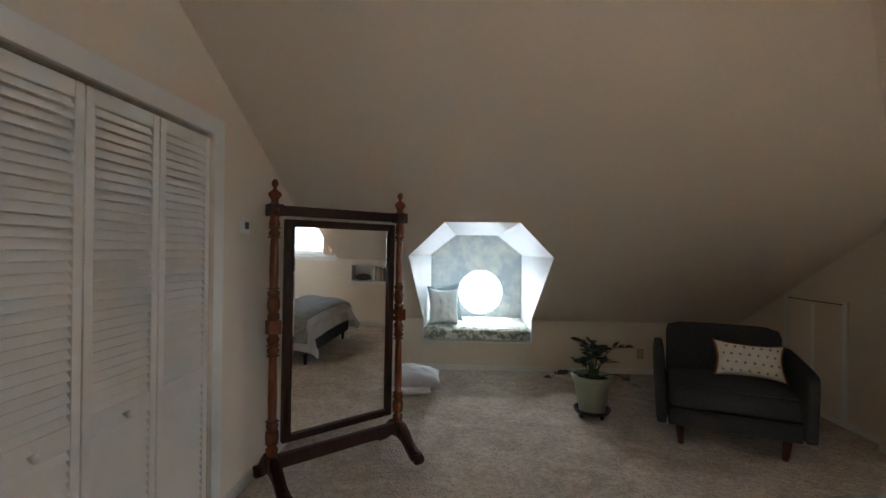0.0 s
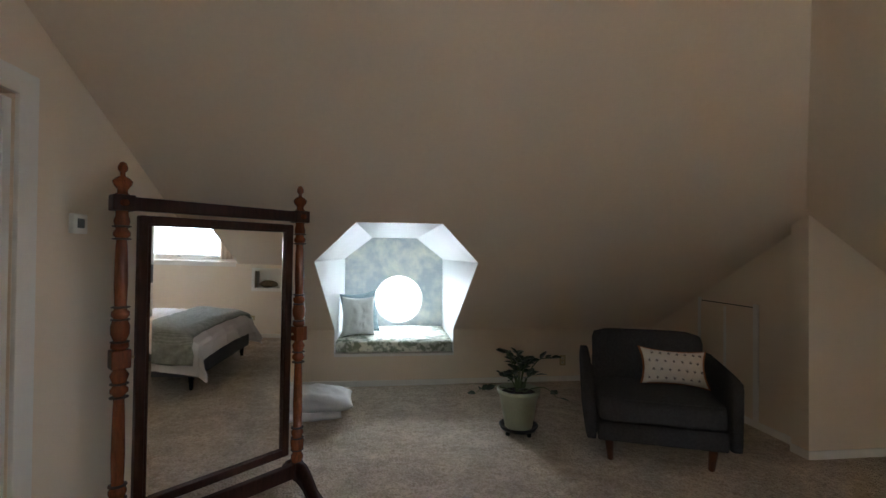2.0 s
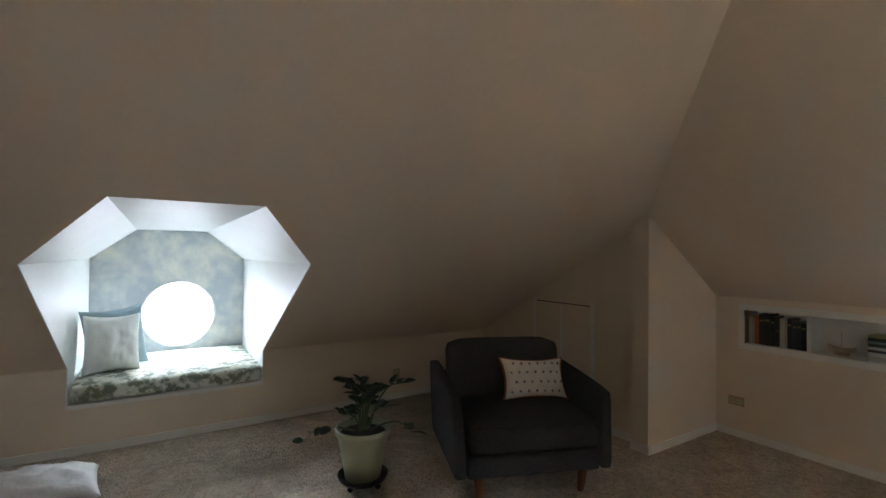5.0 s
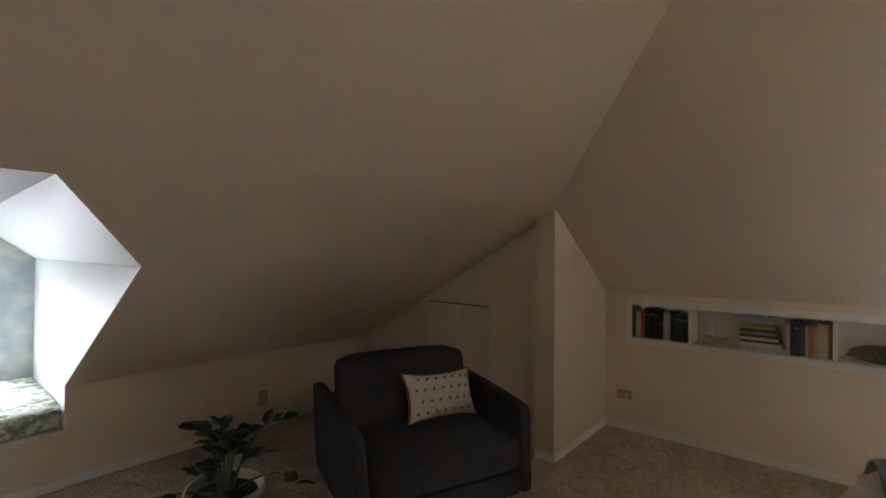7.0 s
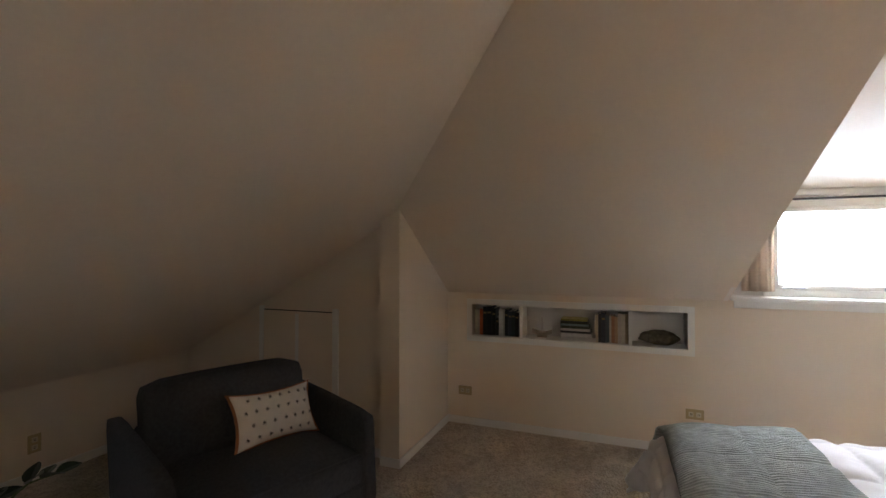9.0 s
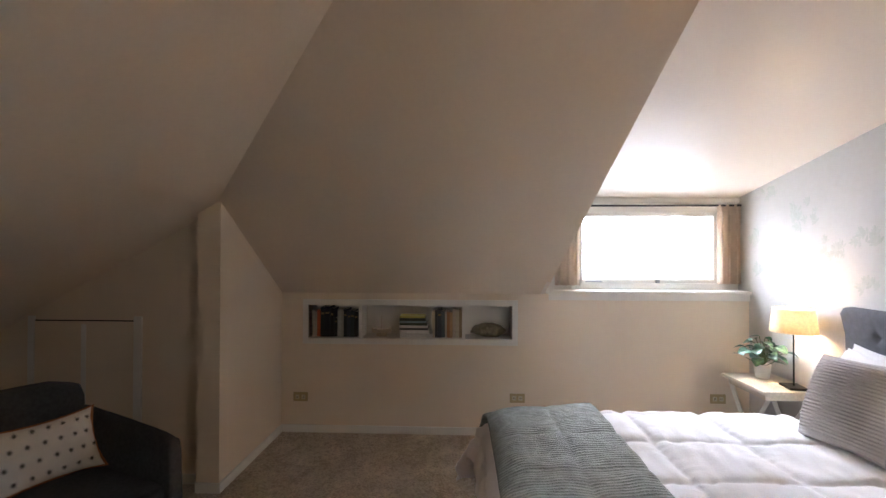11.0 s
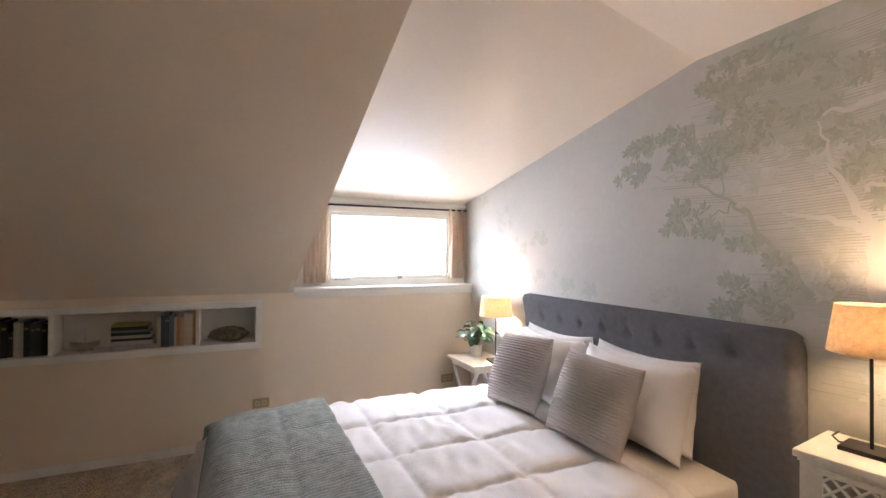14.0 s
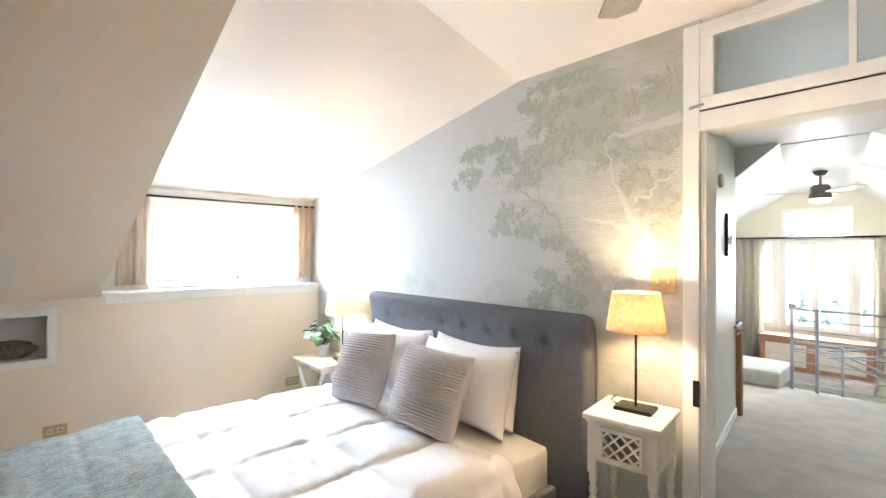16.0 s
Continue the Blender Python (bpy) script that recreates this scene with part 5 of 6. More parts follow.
st = thing("side_table", "small whitewashed table with crossed legs", "table", m=pose(3.50, 0.59, 0))
part("tabletop", box(-0.225, 0.225, -0.17, 0.17, 0.565, 0.588, 0.004), PALEWOOD, st)
part("apron", box(-0.19, 0.19, -0.14, 0.14, 0.525, 0.565, 0.003), PALEWOOD, st)
for y in (-0.12, 0.12):
    for s in (-1, 1):
        part("crossed_leg", tube([(s * 0.18, y + s * 0.008, 0.53), (-s * 0.18, y + s * 0.008, 0.0)], 0.016, 4), WHITE, st)
part("brace", tube([(0, -0.12, 0.265), (0, 0.12, 0.265)], 0.01, 8), WHITE, st)
table_lamp(pose(3.37, 0.52, 0.588, 0, 0, -10), 0.345, 0.125, 0.108, "black table lamp with a lit pale shade by the window", 10.0, lit_cloth("cream_shade", (0.86, 0.76, 0.55)))

sp = thing("small_plant", "small variegated plant in a white pot on the side table", "plant", m=pose(3.60, 0.56, 0.588))
part("pot", lathe([(0.036, 0), (0.040, 0.004), (0.050, 0.085), (0.050, 0.092), (0.045, 0.092), (0.042, 0.08), (0.01, 0.078)], 24), WHITE, sp, smooth=True)
part("soil", lathe([(0.042, 0.078), (0.02, 0.083), (0.004, 0.084)], 16), SOIL, sp)
rng = random.Random(5)
lm = part("leaf", leaf_bm(0.075, 0.075, 0.35), LEAF2, sp)
lm.location, lm.rotation_euler = (0.0, 0.0, 0.10), (0, -0.8, 0.3)
for i in range(46):
    a, rr = rng.uniform(0, 6.28), rng.uniform(0.01, 0.13)
    z = 0.12 + rng.uniform(0, 0.17) * (1 - rr / 0.2)
    p = (rr * math.cos(a), rr * math.sin(a), z)
    part("stem", tube([(0, 0, 0.08), (p[0] * 0.4, p[1] * 0.4, z * 0.75), p], 0.0022, 5), STEM, sp)
    o = new("leaf", lm.data)
    o.parent, o.location = sp, p
    o.rotation_euler = (rng.uniform(-0.4, 0.4), rng.uniform(-0.5, 0.5), a + rng.uniform(-0.6, 0.6))
    k = rng.uniform(0.6, 1.0)
    o.scale = (k, k, k)

# ---- wallpaper print: an engraved tree ----
def print_mat(name, colour, alt):
    m = bpy.data.materials.new(name)
    m.use_nodes = True
    n, l = m.node_tree.nodes, m.node_tree.links
    geo = n.new("ShaderNodeNewGeometry")
    mx = n.new("ShaderNodeMix")
    mx.data_type = "RGBA"
    mx.inputs[6].default_value, mx.inputs[7].default_value = (*colour, 1), (*alt, 1)
    l.new(geo.outputs["Random Per Island"], mx.inputs[0])
    l.new(mx.outputs[2], n["Principled BSDF"].inputs["Base Color"])
    n["Principled BSDF"].inputs["Roughness"].default_value = 0.75
    return m


PRINT = print_mat("sage_ink", (0.335, 0.34, 0.265), (0.43, 0.43, 0.35))
PRINTPALE = print_mat("pale_sage_ink", (0.44, 0.455, 0.39), (0.50, 0.51, 0.45))
PAPERPALE = print_mat("pale_paper", (0.53, 0.52, 0.47), (0.55, 0.54, 0.49))
wall_south = bpy.data.objects["wall_south"]
rng = random.Random(21)


def top_edge(x):
    return (zd(x) if x > XB else ZLOW) - 0.012


class Print:
    """Flat printed shapes, each a hair above the one before."""

    def __init__(self, y0):
        self.verts, self.faces, self.y = [], [], y0

    def clear(self, pts):
        return all(z < top_edge(x) and x > 1.012 and z > 0.02 for x, z in pts)

    def fill(self, pts):
        if self.clear(pts):
            i0 = len(self.verts)
            self.verts += [(x, self.y, z) for x, z in pts]
            h = len(pts) // 2
            for k in range(h - 1):
                self.faces.append((i0 + k, i0 + k + 1, i0 + 2 * h - 2 - k, i0 + 2 * h - 1 - k))
            self.y += 0.0000003

    def leaf(self, x, z, length, ang, wide=0.22):
        """An oak leaf: three rounded lobes a side."""
        left, right = [], []
        for k in range(10):
            t = k / 9
            w = length * wide * math.sin(math.pi * (0.06 + 0.90 * t)) ** 0.7 * (0.58 + 0.42 * abs(math.cos(3.1 * math.pi * t + 0.5)))
            for side, out in ((1, left), (-1, right)):
                out.append((x + length * t * math.cos(ang) - side * w * math.sin(ang), z + length * t * math.sin(ang) + side * w * math.cos(ang)))
        self.fill(left + right[::-1])

    def spray(self, x, z, size, ang):
        n = rng.randint(5, 7)
        for k in range(n):
            f = k / (n - 1)
            a = ang + (f - 0.5) * 2.6 + rng.uniform(-0.2, 0.2)
            back = size * 0.5 * (1 - abs(f - 0.5) * 2)
            self.leaf(x + back * math.cos(ang), z + back * math.sin(ang), size * rng.uniform(0.75, 1.1), a)

    def line(self, pts, w0, w1):
        n = len(pts)
        left, right = [], []
        for i, (x, z) in enumerate(pts):
            a, b = pts[max(0, i - 1)], pts[min(n - 1, i + 1)]
            dx, dz = b[0] - a[0], b[1] - a[1]
            d = math.hypot(dx, dz) or 1
            w = (w0 + (w1 - w0) * i / (n - 1)) / 2
            left.append((x - dz / d * w, z + dx / d * w))
            right.append((x + dz / d * w, z - dx / d * w))
        self.fill(left + right[::-1])

    def done(self, name, material):
        me = bpy.data.meshes.new(name)
        me.from_pydata(self.verts, [], self.faces)
        me.materials.append(material)
        ob = new(name, me)
        ob.parent = wall_south
        return tagged(ob, kind="stuff")


def wander(x0, z0, x1, z1, amp, seed, n=14):
    return [(x0 + (x1 - x0) * i / n + amp * noise.noise(Vector((i * 0.35, seed, 0))), z0 + (z1 - z0) * i / n + amp * noise.noise(Vector((i * 0.35, seed, 5)))) for i in range(n + 1)]


# clumps of foliage: middle, half width, half height
CLUMPS = [(1.92, 1.99, 0.09, 0.034), (2.10, 1.96, 0.12, 0.039), (1.87, 1.88, 0.13, 0.056), (2.18, 1.82, 0.11, 0.057), (1.77, 1.78, 0.10, 0.049), (1.63, 2.24, 0.13, 0.041), (1.48, 2.24, 0.10, 0.053),
          (1.72, 2.15, 0.09, 0.040), (1.57, 2.12, 0.13, 0.050), (1.39, 2.11, 0.11, 0.059), (1.25, 2.04, 0.09, 0.051), (1.13, 2.06, 0.09, 0.068), (1.05, 2.09, 0.04, 0.067), (1.66, 2.03, 0.08, 0.033),
          (1.51, 1.97, 0.12, 0.048), (1.35, 1.95, 0.09, 0.036), (1.70, 1.90, 0.08, 0.040), (1.57, 1.86, 0.11, 0.035), (1.33, 1.82, 0.05, 0.040), (1.23, 1.86, 0.07, 0.038), (1.15, 1.82, 0.07, 0.026),
          (1.06, 1.84, 0.04, 0.043), (1.17, 1.73, 0.07, 0.037), (1.08, 1.68, 0.05, 0.050), (1.13, 1.60, 0.07, 0.034), (1.05, 1.58, 0.03, 0.054), (1.08, 1.50, 0.04, 0.035), (1.23, 1.70, 0.04, 0.027),
          (1.87, 1.60, 0.09, 0.042), (1.92, 1.53, 0.07, 0.032), (1.75, 1.51, 0.08, 0.032), (1.59, 1.45, 0.06, 0.027), (1.47, 1.39, 0.04, 0.043), (1.63, 1.28, 0.06, 0.038), (1.53, 1.23, 0.08, 0.043),
          (1.66, 1.17, 0.08, 0.041), (1.44, 1.31, 0.03, 0.051), (1.47, 1.18, 0.06, 0.030), (1.04, 1.41, 0.02, 0.042)]
leaves = Print(YS + 0.0012)
for cx, cz, rx, rz in CLUMPS:
    lean = rng.uniform(-0.2, 0.6)
    for _ in range(int(6 + rx * rz * 2900)):
        a, r = rng.uniform(0, 6.283), math.sqrt(rng.random())
        leaves.spray(cx + rx * r * math.cos(a), cz + 0.8 * rz * r * math.sin(a), 0.038 * rng.uniform(0.7, 1.2), lean + rng.uniform(-0.9, 0.9))
leaves.done("printed_leaves", PRINT)
pale = Print(YS + 0.0008)
for cx, cz, rx, rz, count in ((3.79, 1.86, 0.08, 0.04, 7), (3.45, 1.68, 0.10, 0.09, 14), (3.03, 1.50, 0.10, 0.035, 8), (3.94, 1.54, 0.05, 0.06, 6), (3.90, 1.30, 0.06, 0.06, 6), (2.66, 1.20, 0.20, 0.04, 16), (2.95, 1.24, 0.12, 0.04, 8), (1.96, 1.20, 0.08, 0.05, 10),
                              (3.25, 1.44, 0.10, 0.05, 8), (1.40, 1.76, 0.20, 0.08, 22), (1.25, 1.34, 0.18, 0.09, 20), (1.15, 1.05, 0.10, 0.15, 16)):
    for _ in range(count):
        pale.spray(cx + rx * rng.uniform(-1, 1), cz + rz * rng.uniform(-1, 1), 0.042 * rng.uniform(0.7, 1.1), 0.4 + rng.uniform(-0.8, 0.8))
pale.done("pale_printed_leaves", PRINTPALE)
wood = Print(YS + 0.0018)
for k, (x0, z0, x1, z1, w0, w1) in enumerate(((1.36, 1.25, 1.62, 1.60, 0.030, 0.016), (1.60, 1.58, 1.86, 1.77, 0.016, 0.009), (1.84, 1.76, 2.06, 1.79, 0.009, 0.003), (1.64, 1.62, 1.80, 1.56, 0.008, 0.003), (1.42, 1.36, 1.58, 1.44, 0.010, 0.003), (1.40, 1.28, 1.66, 1.22, 0.010, 0.003), (1.70, 1.66, 1.70, 1.98, 0.008, 0.003))):
    wood.line(wander(x0, z0, x1, z1, 0.03, k), w0, w1)
wood.done("printed_branches", PRINT)
bark = Print(YS + 0.0022)
for k, (x0, z0, x1, z1, w0, w1) in enumerate(((1.14, 1.05, 1.18, 1.52, 0.09, 0.06), (1.18, 1.50, 1.46, 1.57, 0.030, 0.008), (1.19, 1.50, 1.31, 1.74, 0.035, 0.012), (1.30, 1.72, 1.34, 1.90, 0.014, 0.006), (1.02, 1.95, 1.33, 1.91, 0.045, 0.010), (1.20, 1.62, 1.06, 1.72, 0.016, 0.006))):
    bark.line(wander(x0, z0, x1, z1, 0.035, k + 20), w0, w1)
bark.done("printed_trunk", PAPERPALE)
hatch = Print(YS + 0.0003)
for i in range(130):
    z = 0.86 + 0.0106 * i
    reach = 1.38 + 0.42 * math.exp(-((z - 1.74) / 0.18) ** 2) + 0.22 * math.exp(-((z - 2.08) / 0.12) ** 2) - (0.25 if z < 1.2 else 0)
    x = 1.02 + rng.uniform(0, 0.05)
    while x < reach:
        k = rng.uniform(0.10, 0.34)
        pts = [(x + k * j / 8, z + 0.012 * math.sin(5 * (x + k * j / 8) + 2 * z) + 0.003 * noise.noise(Vector((x * 4, z * 9, j * 0.4)))) for j in range(9)]
        if noise.noise(Vector((x * 3.0, z * 4.0, 7))) > -0.28:
            hatch.line(pts, 0.0048, 0.0030)
        x += k + rng.uniform(0.004, 0.03)
hatch.done("printed_hatching", print_mat("olive_line_ink", (0.37, 0.37, 0.29), (0.43, 0.425, 0.35)))
hatch = Print(YS + 0.0026)
for i in range(56):
    z = 1.08 + 0.0088 * i
    x = 1.13 + 0.02 * math.sin(z * 9)
    hatch.line([(x - 0.02 * j / 4 - 0.012, z + 0.004 * j) for j in range(5)], 0.003, 0.001)
hatch.done("printed_bark_lines", PRINT)

# ---- hall beyond the doorway ----
HY, HE = -4.85, -2.25      # far wall, end of the hall wall


def hx(y):
    """The hall wall runs a little askew."""
    return 1.338 - 0.134 * (y + 0.969)


HALLWALL = mat("pale_green_grey_paint", (0.72, 0.72, 0.62), 0.35, vary=0.02, vscale=1.5, bump=0.05, bscale=90)
HALLCEIL = mat("hall_ceiling_white", (0.86, 0.87, 0.85), 0.45, vary=0.02, vscale=1.5)
YELLOW = mat("pale_yellow_paint", (0.74, 0.70, 0.54), 0.7, vary=0.02, vscale=2)
structure(part("floor_hall", box(-2.4, 3.0, -3.66, YS - 0.14, -0.1, -0.002), HALLCARPET), "pale grey-beige carpet in the hall", "carpet")
structure(part("floor_stairwell", box(-2.4, 3.0, HY, -3.66, -1.4, -1.3), PALEWOOD), "floor below the stair opening", "floor")
structure(part("wall_stairwell", box(-2.4, 3.0, -3.71, -3.662, -1.3, -0.1), YELLOW), "plain wall under the hall floor", "wall")
structure(part("wall_hall", slab([(hx(HE), HE, 0), (hx(YS - 0.12), YS - 0.12, 0), (hx(YS - 0.12), YS - 0.12, 2.5), (hx(HE), HE, 2.5)], (0.12, 0, 0)), HALLWALL), "glossy pale grey-green hall wall", "wall")
structure(part("wall_hall_return", box(hx(HE) + 0.12, 3.0, HE, HE + 0.1, 0, 2.5), HALLWALL), "plain hall wall turning away", "wall")
structure(part("wall_hall_east", box(3.0, 3.1, HY - 0.1, HE + 0.1, -1.4, 2.5), YELLOW), "pale yellow side wall of the far room", "wall")
structure(part("wall_hall_west", box(-2.5, -2.4, HY - 0.1, YS - 0.12, -1.4, 2.5), YELLOW), "pale yellow side wall of the far room", "wall")
# ceiling of the far room: flat middle, slopes down to the sides
YB = HY - 0.1
bm = slab([(0.65, HE, 2.29), (1.20, HE, 2.29), (1.60, YB, 2.17), (1.00, YB, 2.15)], (0, 0, 0.06))
add_slab(bm, [(1.20, HE, 2.29), (3.1, HE, 0.79), (3.1, YB, 1.29), (1.60, YB, 2.17)], (0, 0, 0.06))
add_slab(bm, [(0.65, HE, 2.29), (1.00, YB, 2.15), (-2.5, YB, 0.05), (-2.5, HE, 0.40)], (0, 0, 0.06))
structure(part("ceiling_far_room", bm, HALLCEIL), "white gabled ceiling of the far room", "ceiling")
structure(part("ceiling_hall", box(-2.5, 3.1, HE, YS - 0.12, 2.30, 2.36), HALLCEIL), "white hall ceiling", "ceiling")
bm = slab([(1.19, HE, 2.30), (3.1, HE, 0.79), (3.1, HE, 2.30)], (0, 0.05, 0))
add_slab(bm, [(0.66, HE, 2.30), (-2.5, HE, 2.30), (-2.5, HE, 0.40)], (0, 0.05, 0))
structure(part("hall_header", bm, HALLCEIL), "upright face where the ceilings meet", "wall")

# window wall
HW = ((1.746, 1.859, 0.50, 1.53), (1.34, 1.625, 0.50, 1.53), (1.013, 1.30, 0.50, 1.53), (0.80, 0.925, 0.50, 1.53), (1.019, 1.629, 1.647, 1.93))
bm = bmesh.new()
for b in ((1.90, 3.1, -1.4, 2.3), (-2.5, 0.76, -1.4, 2.3), (0.76, 1.90, -1.4, 0.46), (0.76, 1.90, 1.57, 1.607), (0.76, 0.979, 1.607, 2.3), (1.669, 1.90, 1.607, 2.3), (0.979, 1.669, 1.97, 2.3)):
    add_box(bm, b[0], b[1], HY - 0.1, HY, b[2], b[3])
structure(part("wall_far", bm, YELLOW), "pale yellow gable wall with large windows", "wall")
for i, (x0, x1, z0, z1) in enumerate(HW):
    w = structure(thing("window_%d" % (i + 4), "tall white casement window full of daylight", "window", m=pose(0, HY, 0)), "tall white casement window full of daylight", "window")
    t = 0.035
    left, right = ((0.06, 0.04), (0.0195, 0.06), (0.043, 0.0195), (0.04, 0.044), (0.04, 0.04))[i]
    for nm, b in (("stile", (x0 - left, x0 + t * 0.4, z0 - 0.04, z1 + 0.04)), ("stile", (x1 - t * 0.4, x1 + right, z0 - 0.04, z1 + 0.04)), ("rail", (x0 + t * 0.4, x1 - t * 0.4, z0 - 0.04, z0 + t * 0.5)), ("rail", (x0 + t * 0.4, x1 - t * 0.4, z1 - t * 0.5, z1 + 0.04))):
        part(nm, box(b[0], b[1], -0.06, 0.02, b[2], b[3], 0.003), WHITE, w)
    p = part("pane", box(x0, x1, -0.03, -0.026, z0, z1), GLASS, w)
    p.visible_shadow = False
structure(part("backdrop", box(-40, 60, -60.1, -60.0, -20, 60), BACK), "bright overcast sky beyond the hall windows", "sky")
rng = random.Random(9)
verts, faces = [], []
for i in range(700):
    x, z = rng.gauss(3.2, 1.6), rng.gauss(-0.6, 0.8)
    y = -16 + rng.uniform(-1, 1)
    s = rng.uniform(0.10, 0.25)
    k = len(verts)
    a = rng.uniform(0, 3.14)
    for u, v in ((-1, -0.6), (0, -1), (1, 0), (0, 1)):
        verts.append((x + s * (u * math.cos(a) - v * math.sin(a)), y + rng.uniform(-0.1, 0.1), z + s * (u * math.sin(a) + v * math.cos(a))))
    faces.append((k, k + 1, k + 2, k + 3))
me = bpy.data.meshes.new("far_trees")
me.from_pydata(verts, [], faces)
# outdoor haze is put into the pale grey-green of the leaves
me.materials.append(mat("haze_tinted_foliage", (0.42, 0.50, 0.42), 0.8, vary=0.3, vscale=1.0))
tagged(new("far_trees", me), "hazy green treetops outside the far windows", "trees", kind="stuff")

SHEER = mat("cream_sheer_curtain", (0.78, 0.72, 0.60), 0.9, vary=0.05, vscale=20)
curtain(1.83, 2.28, 0.02, 1.60, HY + 0.10, 5, 0.03, SHEER, "long cream curtain beside the hall windows", axis="x")
curtain(0.42, 0.79, 0.02, 1.60, HY + 0.10, 4, 0.03, SHEER, "long cream curtain beside the hall windows", axis="x")
tagged(part("curtain_rod", tube([(0.3, HY + 0.10, 1.605), (2.5, HY + 0.10, 1.605)], 0.012), BLACKMETAL), "black curtain rod over the hall windows", "curtain rod")
CEDAR = mat("cedar_panel", (0.36, 0.17, 0.08), 0.5, vary=0.2, vscale=6, stretch=(8, 1, 1))
ch2 = thing("window_bench", "reddish cedar bench under the hall windows", "bench", m=pose(1.30, HY + 0.22, 0))
part("body", box(-0.52, 0.52, -0.16, 0.16, 0.0, 0.38, 0.006), CEDAR, ch2)
part("lid", box(-0.54, 0.54, -0.17, 0.18, 0.38, 0.41, 0.005), CEDAR, ch2)
for x in (-0.26, 0.26):
    part("panel", box(x - 0.20, x + 0.20, 0.16, 0.168, 0.06, 0.32, 0.004), PALEWOOD, ch2)
structure(part("landing", box(0.76, 2.6, HY, -4.2, -0.1, -0.001), HALLCARPET), "carpeted landing by the far windows", "floor")
structure(part("step_platform", box(1.42, 2.4, -4.15, -3.45, 0, 0.17, 0.03), HALLCARPET), "low carpeted step in the far room", "step")

# metal stair railing
rl = thing("stair_railing", "grey steel railing with thin horizontal bars", "railing", m=pose(0, -3.59, 0))
for x in (1.344, 1.14, 0.55, -0.05, -0.65):
    part("post", box(x - 0.014, x + 0.014, -0.014, 0.014, 0, 0.83, 0.003), STEEL, rl)
for k in range(8):
    z = 0.83 - k * 0.108
    part("bar", tube([(-1.0, 0, z), (1.344, 0, z)], 0.011 if k == 0 else 0.0065, 8), STEEL, rl)
for dz in (0, -0.07):
    part("stair_rail", tube([(1.33, -0.04, 0.49 + dz), (0.95, -0.04, 0.478 + dz)], 0.010, 8), STEEL, rl)
    part("stair_rail", tube([(1.04, -0.07, 0.44 + dz), (0.50, -0.07, 0.22 + dz)], 0.010, 8), STEEL, rl)
    part("stair_rail", tube([(1.06, -0.07, 0.43 + dz), (0.40, -0.07, 0.56 + dz)], 0.010, 8), STEEL, rl)
part("stair_post", box(0.938, 0.962, -0.052, -0.028, -0.1, 0.478, 0.003), STEEL, rl)
part("top_cap", box(1.317, 1.371, -0.027, 0.027, 0.83, 0.885, 0.008), PALEWOOD, rl)
hr = thing("handrail", "short steel handrail at the end of the hall wall", "handrail", m=pose(hx(HE) - 0.03, HE + 0.04, -0.09))
part("rail", tube([(0, 0.08, 0.87), (0, -0.10, 0.89), (0.06, -0.16, 0.89)], 0.014), STEEL, hr)
part("newel", box(-0.012, 0.03, -0.10, -0.045, 0.092, 0.84, 0.004), CEDAR, hr)
part("bar", tube([(0, 0.06, 0.80), (0, -0.10, 0.82)], 0.009), STEEL, hr)

# ceiling fan of the far room
fan = thing("ceiling_fan", "black ceiling fan with a lit bowl lamp, at rest", "ceiling fan", m=pose(1.11, -3.55, 0))
BRONZE = mat("weathered_bronze", (0.13, 0.115, 0.10), 0.5, metal=0.3, vary=0.2, vscale=20)
part("canopy", lathe([(0.01, 2.185), (0.04, 2.19), (0.058, 2.215), (0.06, 2.236)], 24), BRONZE, fan, smooth=True)
part("downrod", lathe([(0.011, 2.09), (0.011, 2.20)], 12), BRONZE, fan)
part("motor", lathe([(0.088, 1.955), (0.092, 1.975), (0.078, 2.075), (0.06, 2.092), (0.011, 2.10)], 32), BRONZE, fan, smooth=True)
part("lamp_bowl", lathe([(0.002, 1.912), (0.05, 1.915), (0.082, 1.93), (0.088, 1.955)], 28), glow("frosted_lamp", (1.0, 0.95, 0.86), 3.0), fan, smooth=True)
for k in range(3):
    a = k * 2.0944 + 0.35
    bm = slab([(0.07, -0.025, 2.015), (0.13, -0.045, 2.02), (0.44, -0.055, 2.03), (0.47, 0.0, 2.025), (0.44, 0.055, 2.015), (0.13, 0.045, 2.01), (0.07, 0.025, 2.01)], (0, 0, 0.007))
    bmesh.ops.rotate(bm, verts=bm.verts[:], cent=(0, 0, 0), matrix=Matrix.Rotation(a, 3, "Z"))
    part("blade", bm, PALEWOOD, fan, "pale wooden fan blade")

hl = bulb("hall_fan_light", 1.11, -3.55, 1.86, 12.0, 0.08)
hl.data.color = (1.0, 0.93, 0.82)

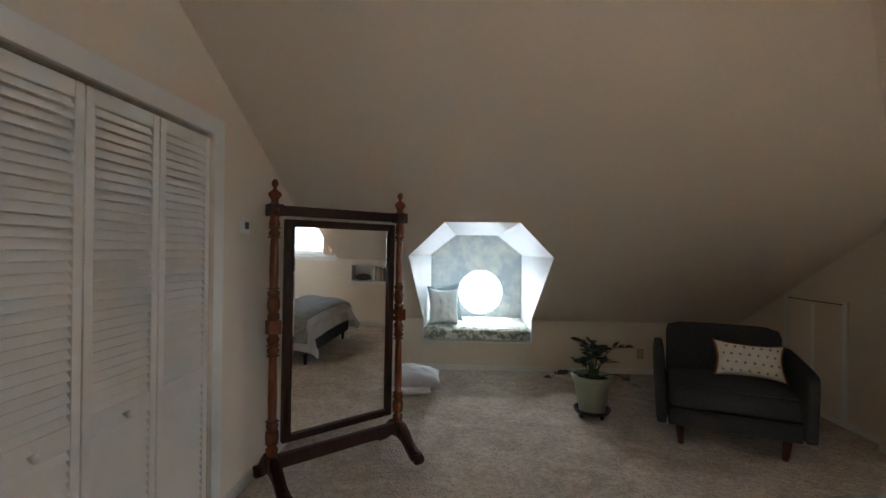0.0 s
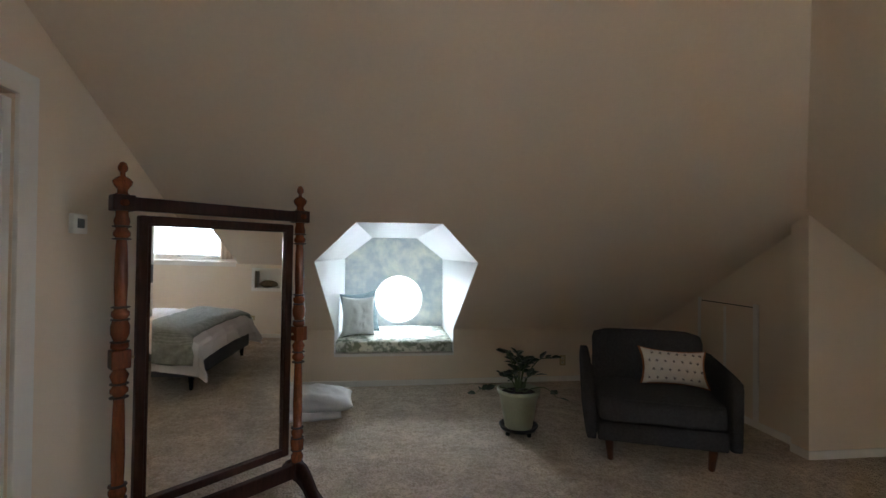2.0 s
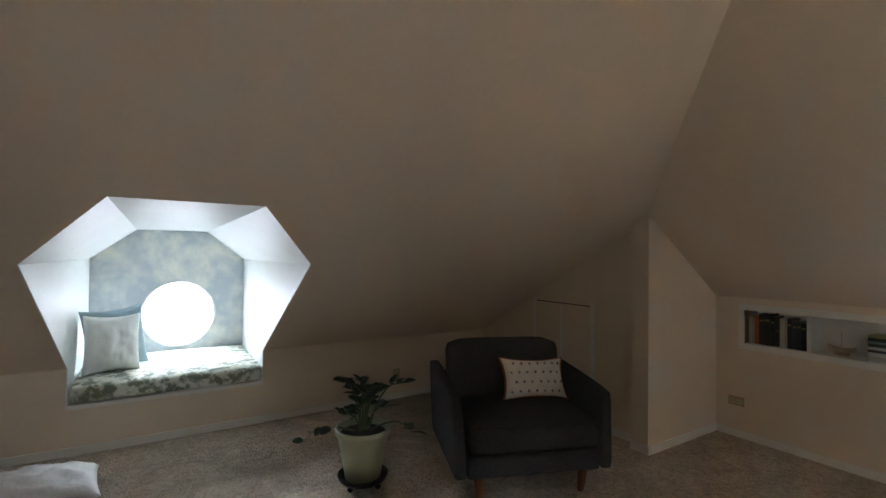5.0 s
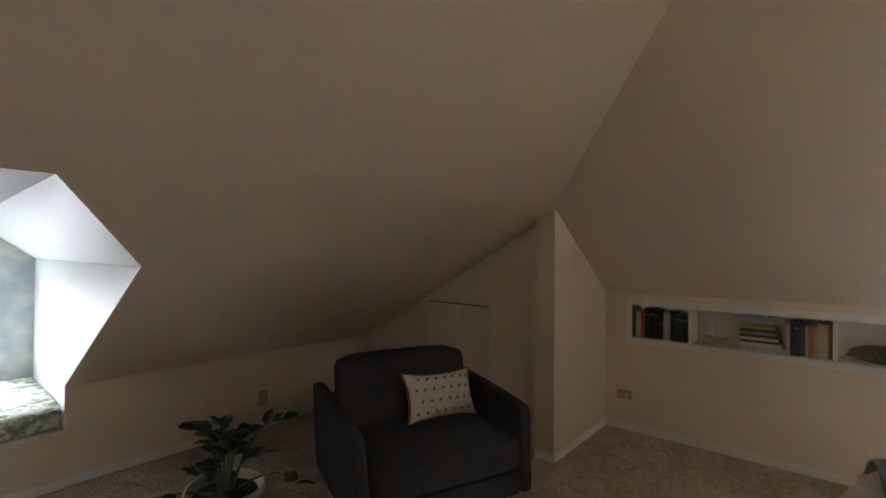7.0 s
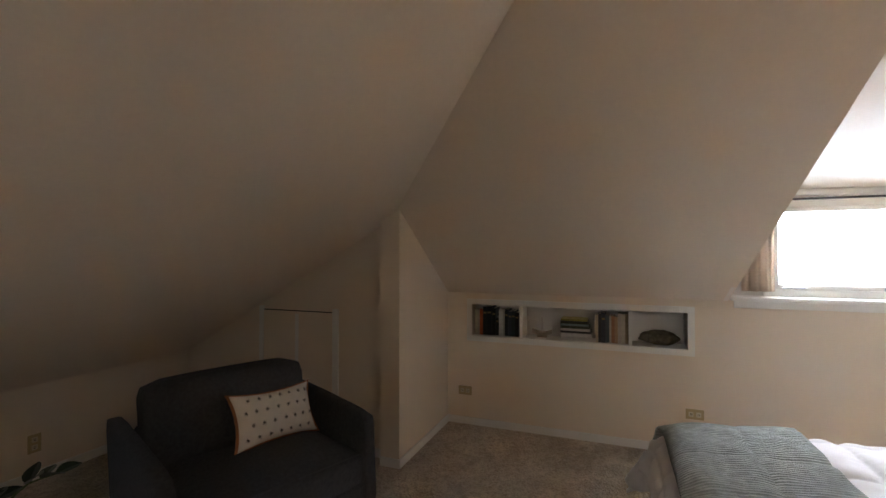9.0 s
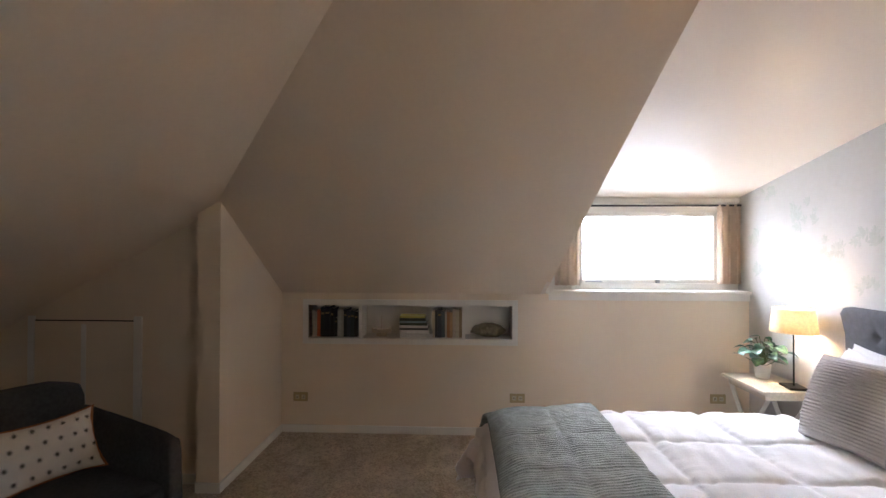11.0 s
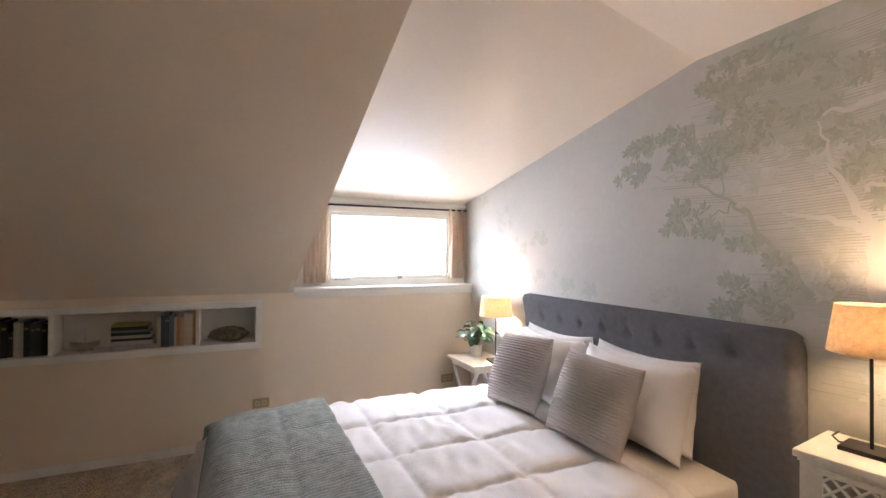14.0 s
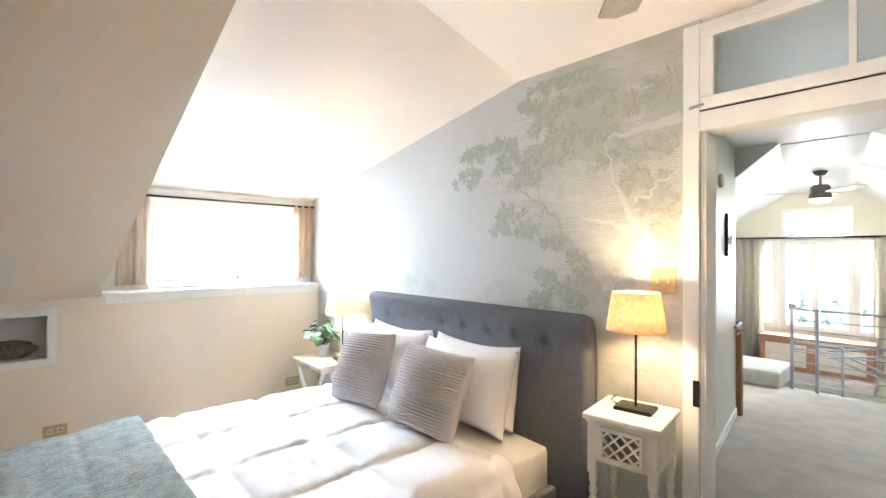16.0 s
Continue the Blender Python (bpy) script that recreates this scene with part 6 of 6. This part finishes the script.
# things on the hall wall
sd = thing("smoke_detector", "round almond wall sounder on the hall wall", "detector", m=pose(hx(-1.40), -1.40, 1.93, 0, -90, 0))
part("body", lathe([(0.05, 0), (0.05, 0.018), (0.042, 0.028), (0.002, 0.030)], 28), mat_ivory, sd, smooth=True)
pf_ = thing("picture_frame", "narrow dark framed picture on the hall wall", "picture", m=pose(hx(-1.76), -1.76, 1.55, 0, 0, 7.6))
part("frame", box(-0.022, 0, -0.11, 0.11, -0.165, 0.165, 0.004), BLACKMETAL, pf_)
part("print", box(-0.0235, -0.020, -0.085, 0.085, -0.14, 0.14), mat("grey_print", (0.35, 0.35, 0.33), 0.1, vary=0.3, vscale=12), pf_)
structure(part("baseboard", slab([(hx(HE), HE, 0), (hx(YS - 0.13), YS - 0.13, 0), (hx(YS - 0.13), YS - 0.13, 0.07), (hx(HE), HE, 0.07)], (-0.012, 0, 0)), WHITE), "white baseboard in the hall", "baseboard")

# ---- bedroom ceiling fan, over the doorway side of the room ----
BLADE = mat("grey_brown_blade", (0.36, 0.31, 0.27), 0.5, vary=0.12, vscale=12)
bf = thing("ceiling_fan", "dark ceiling fan with a lit bowl under the white ceiling", "ceiling fan", m=pose(0.75, 1.25, 0))
part("canopy", lathe([(0.012, 2.42), (0.05, 2.43), (0.07, 2.47), (0.072, 2.51)], 24), BLACKMETAL, bf, smooth=True)
part("downrod", lathe([(0.012, 2.24), (0.012, 2.44)], 12), BLACKMETAL, bf)
part("motor", lathe([(0.08, 2.12), (0.11, 2.14), (0.11, 2.20), (0.07, 2.235), (0.012, 2.245)], 28), BLACKMETAL, bf, smooth=True)
part("lamp_bowl", lathe([(0.002, 2.06), (0.05, 2.065), (0.085, 2.09), (0.09, 2.12)], 28), glow("frosted_bowl", (1.0, 0.88, 0.7), 3.0), bf, smooth=True)
for k in range(4):
    a = k * math.pi / 2 - 0.9
    bm = slab([(0.10, -0.03, 2.165), (0.16, -0.055, 2.17), (0.46, -0.06, 2.18), (0.49, 0.0, 2.175), (0.46, 0.06, 2.165), (0.16, 0.055, 2.16), (0.10, 0.03, 2.16)], (0, 0, 0.008))
    bmesh.ops.rotate(bm, verts=bm.verts[:], cent=(0, 0, 0), matrix=Matrix.Rotation(a, 3, "Z"))
    part("blade", bm, BLADE, bf, "grey-brown fan blade")
lamp = bulb("fan_lamp_light", 0.75, 1.25, 2.03, 4.8, 0.06)
lamp.data.color = (1.0, 0.77, 0.54)
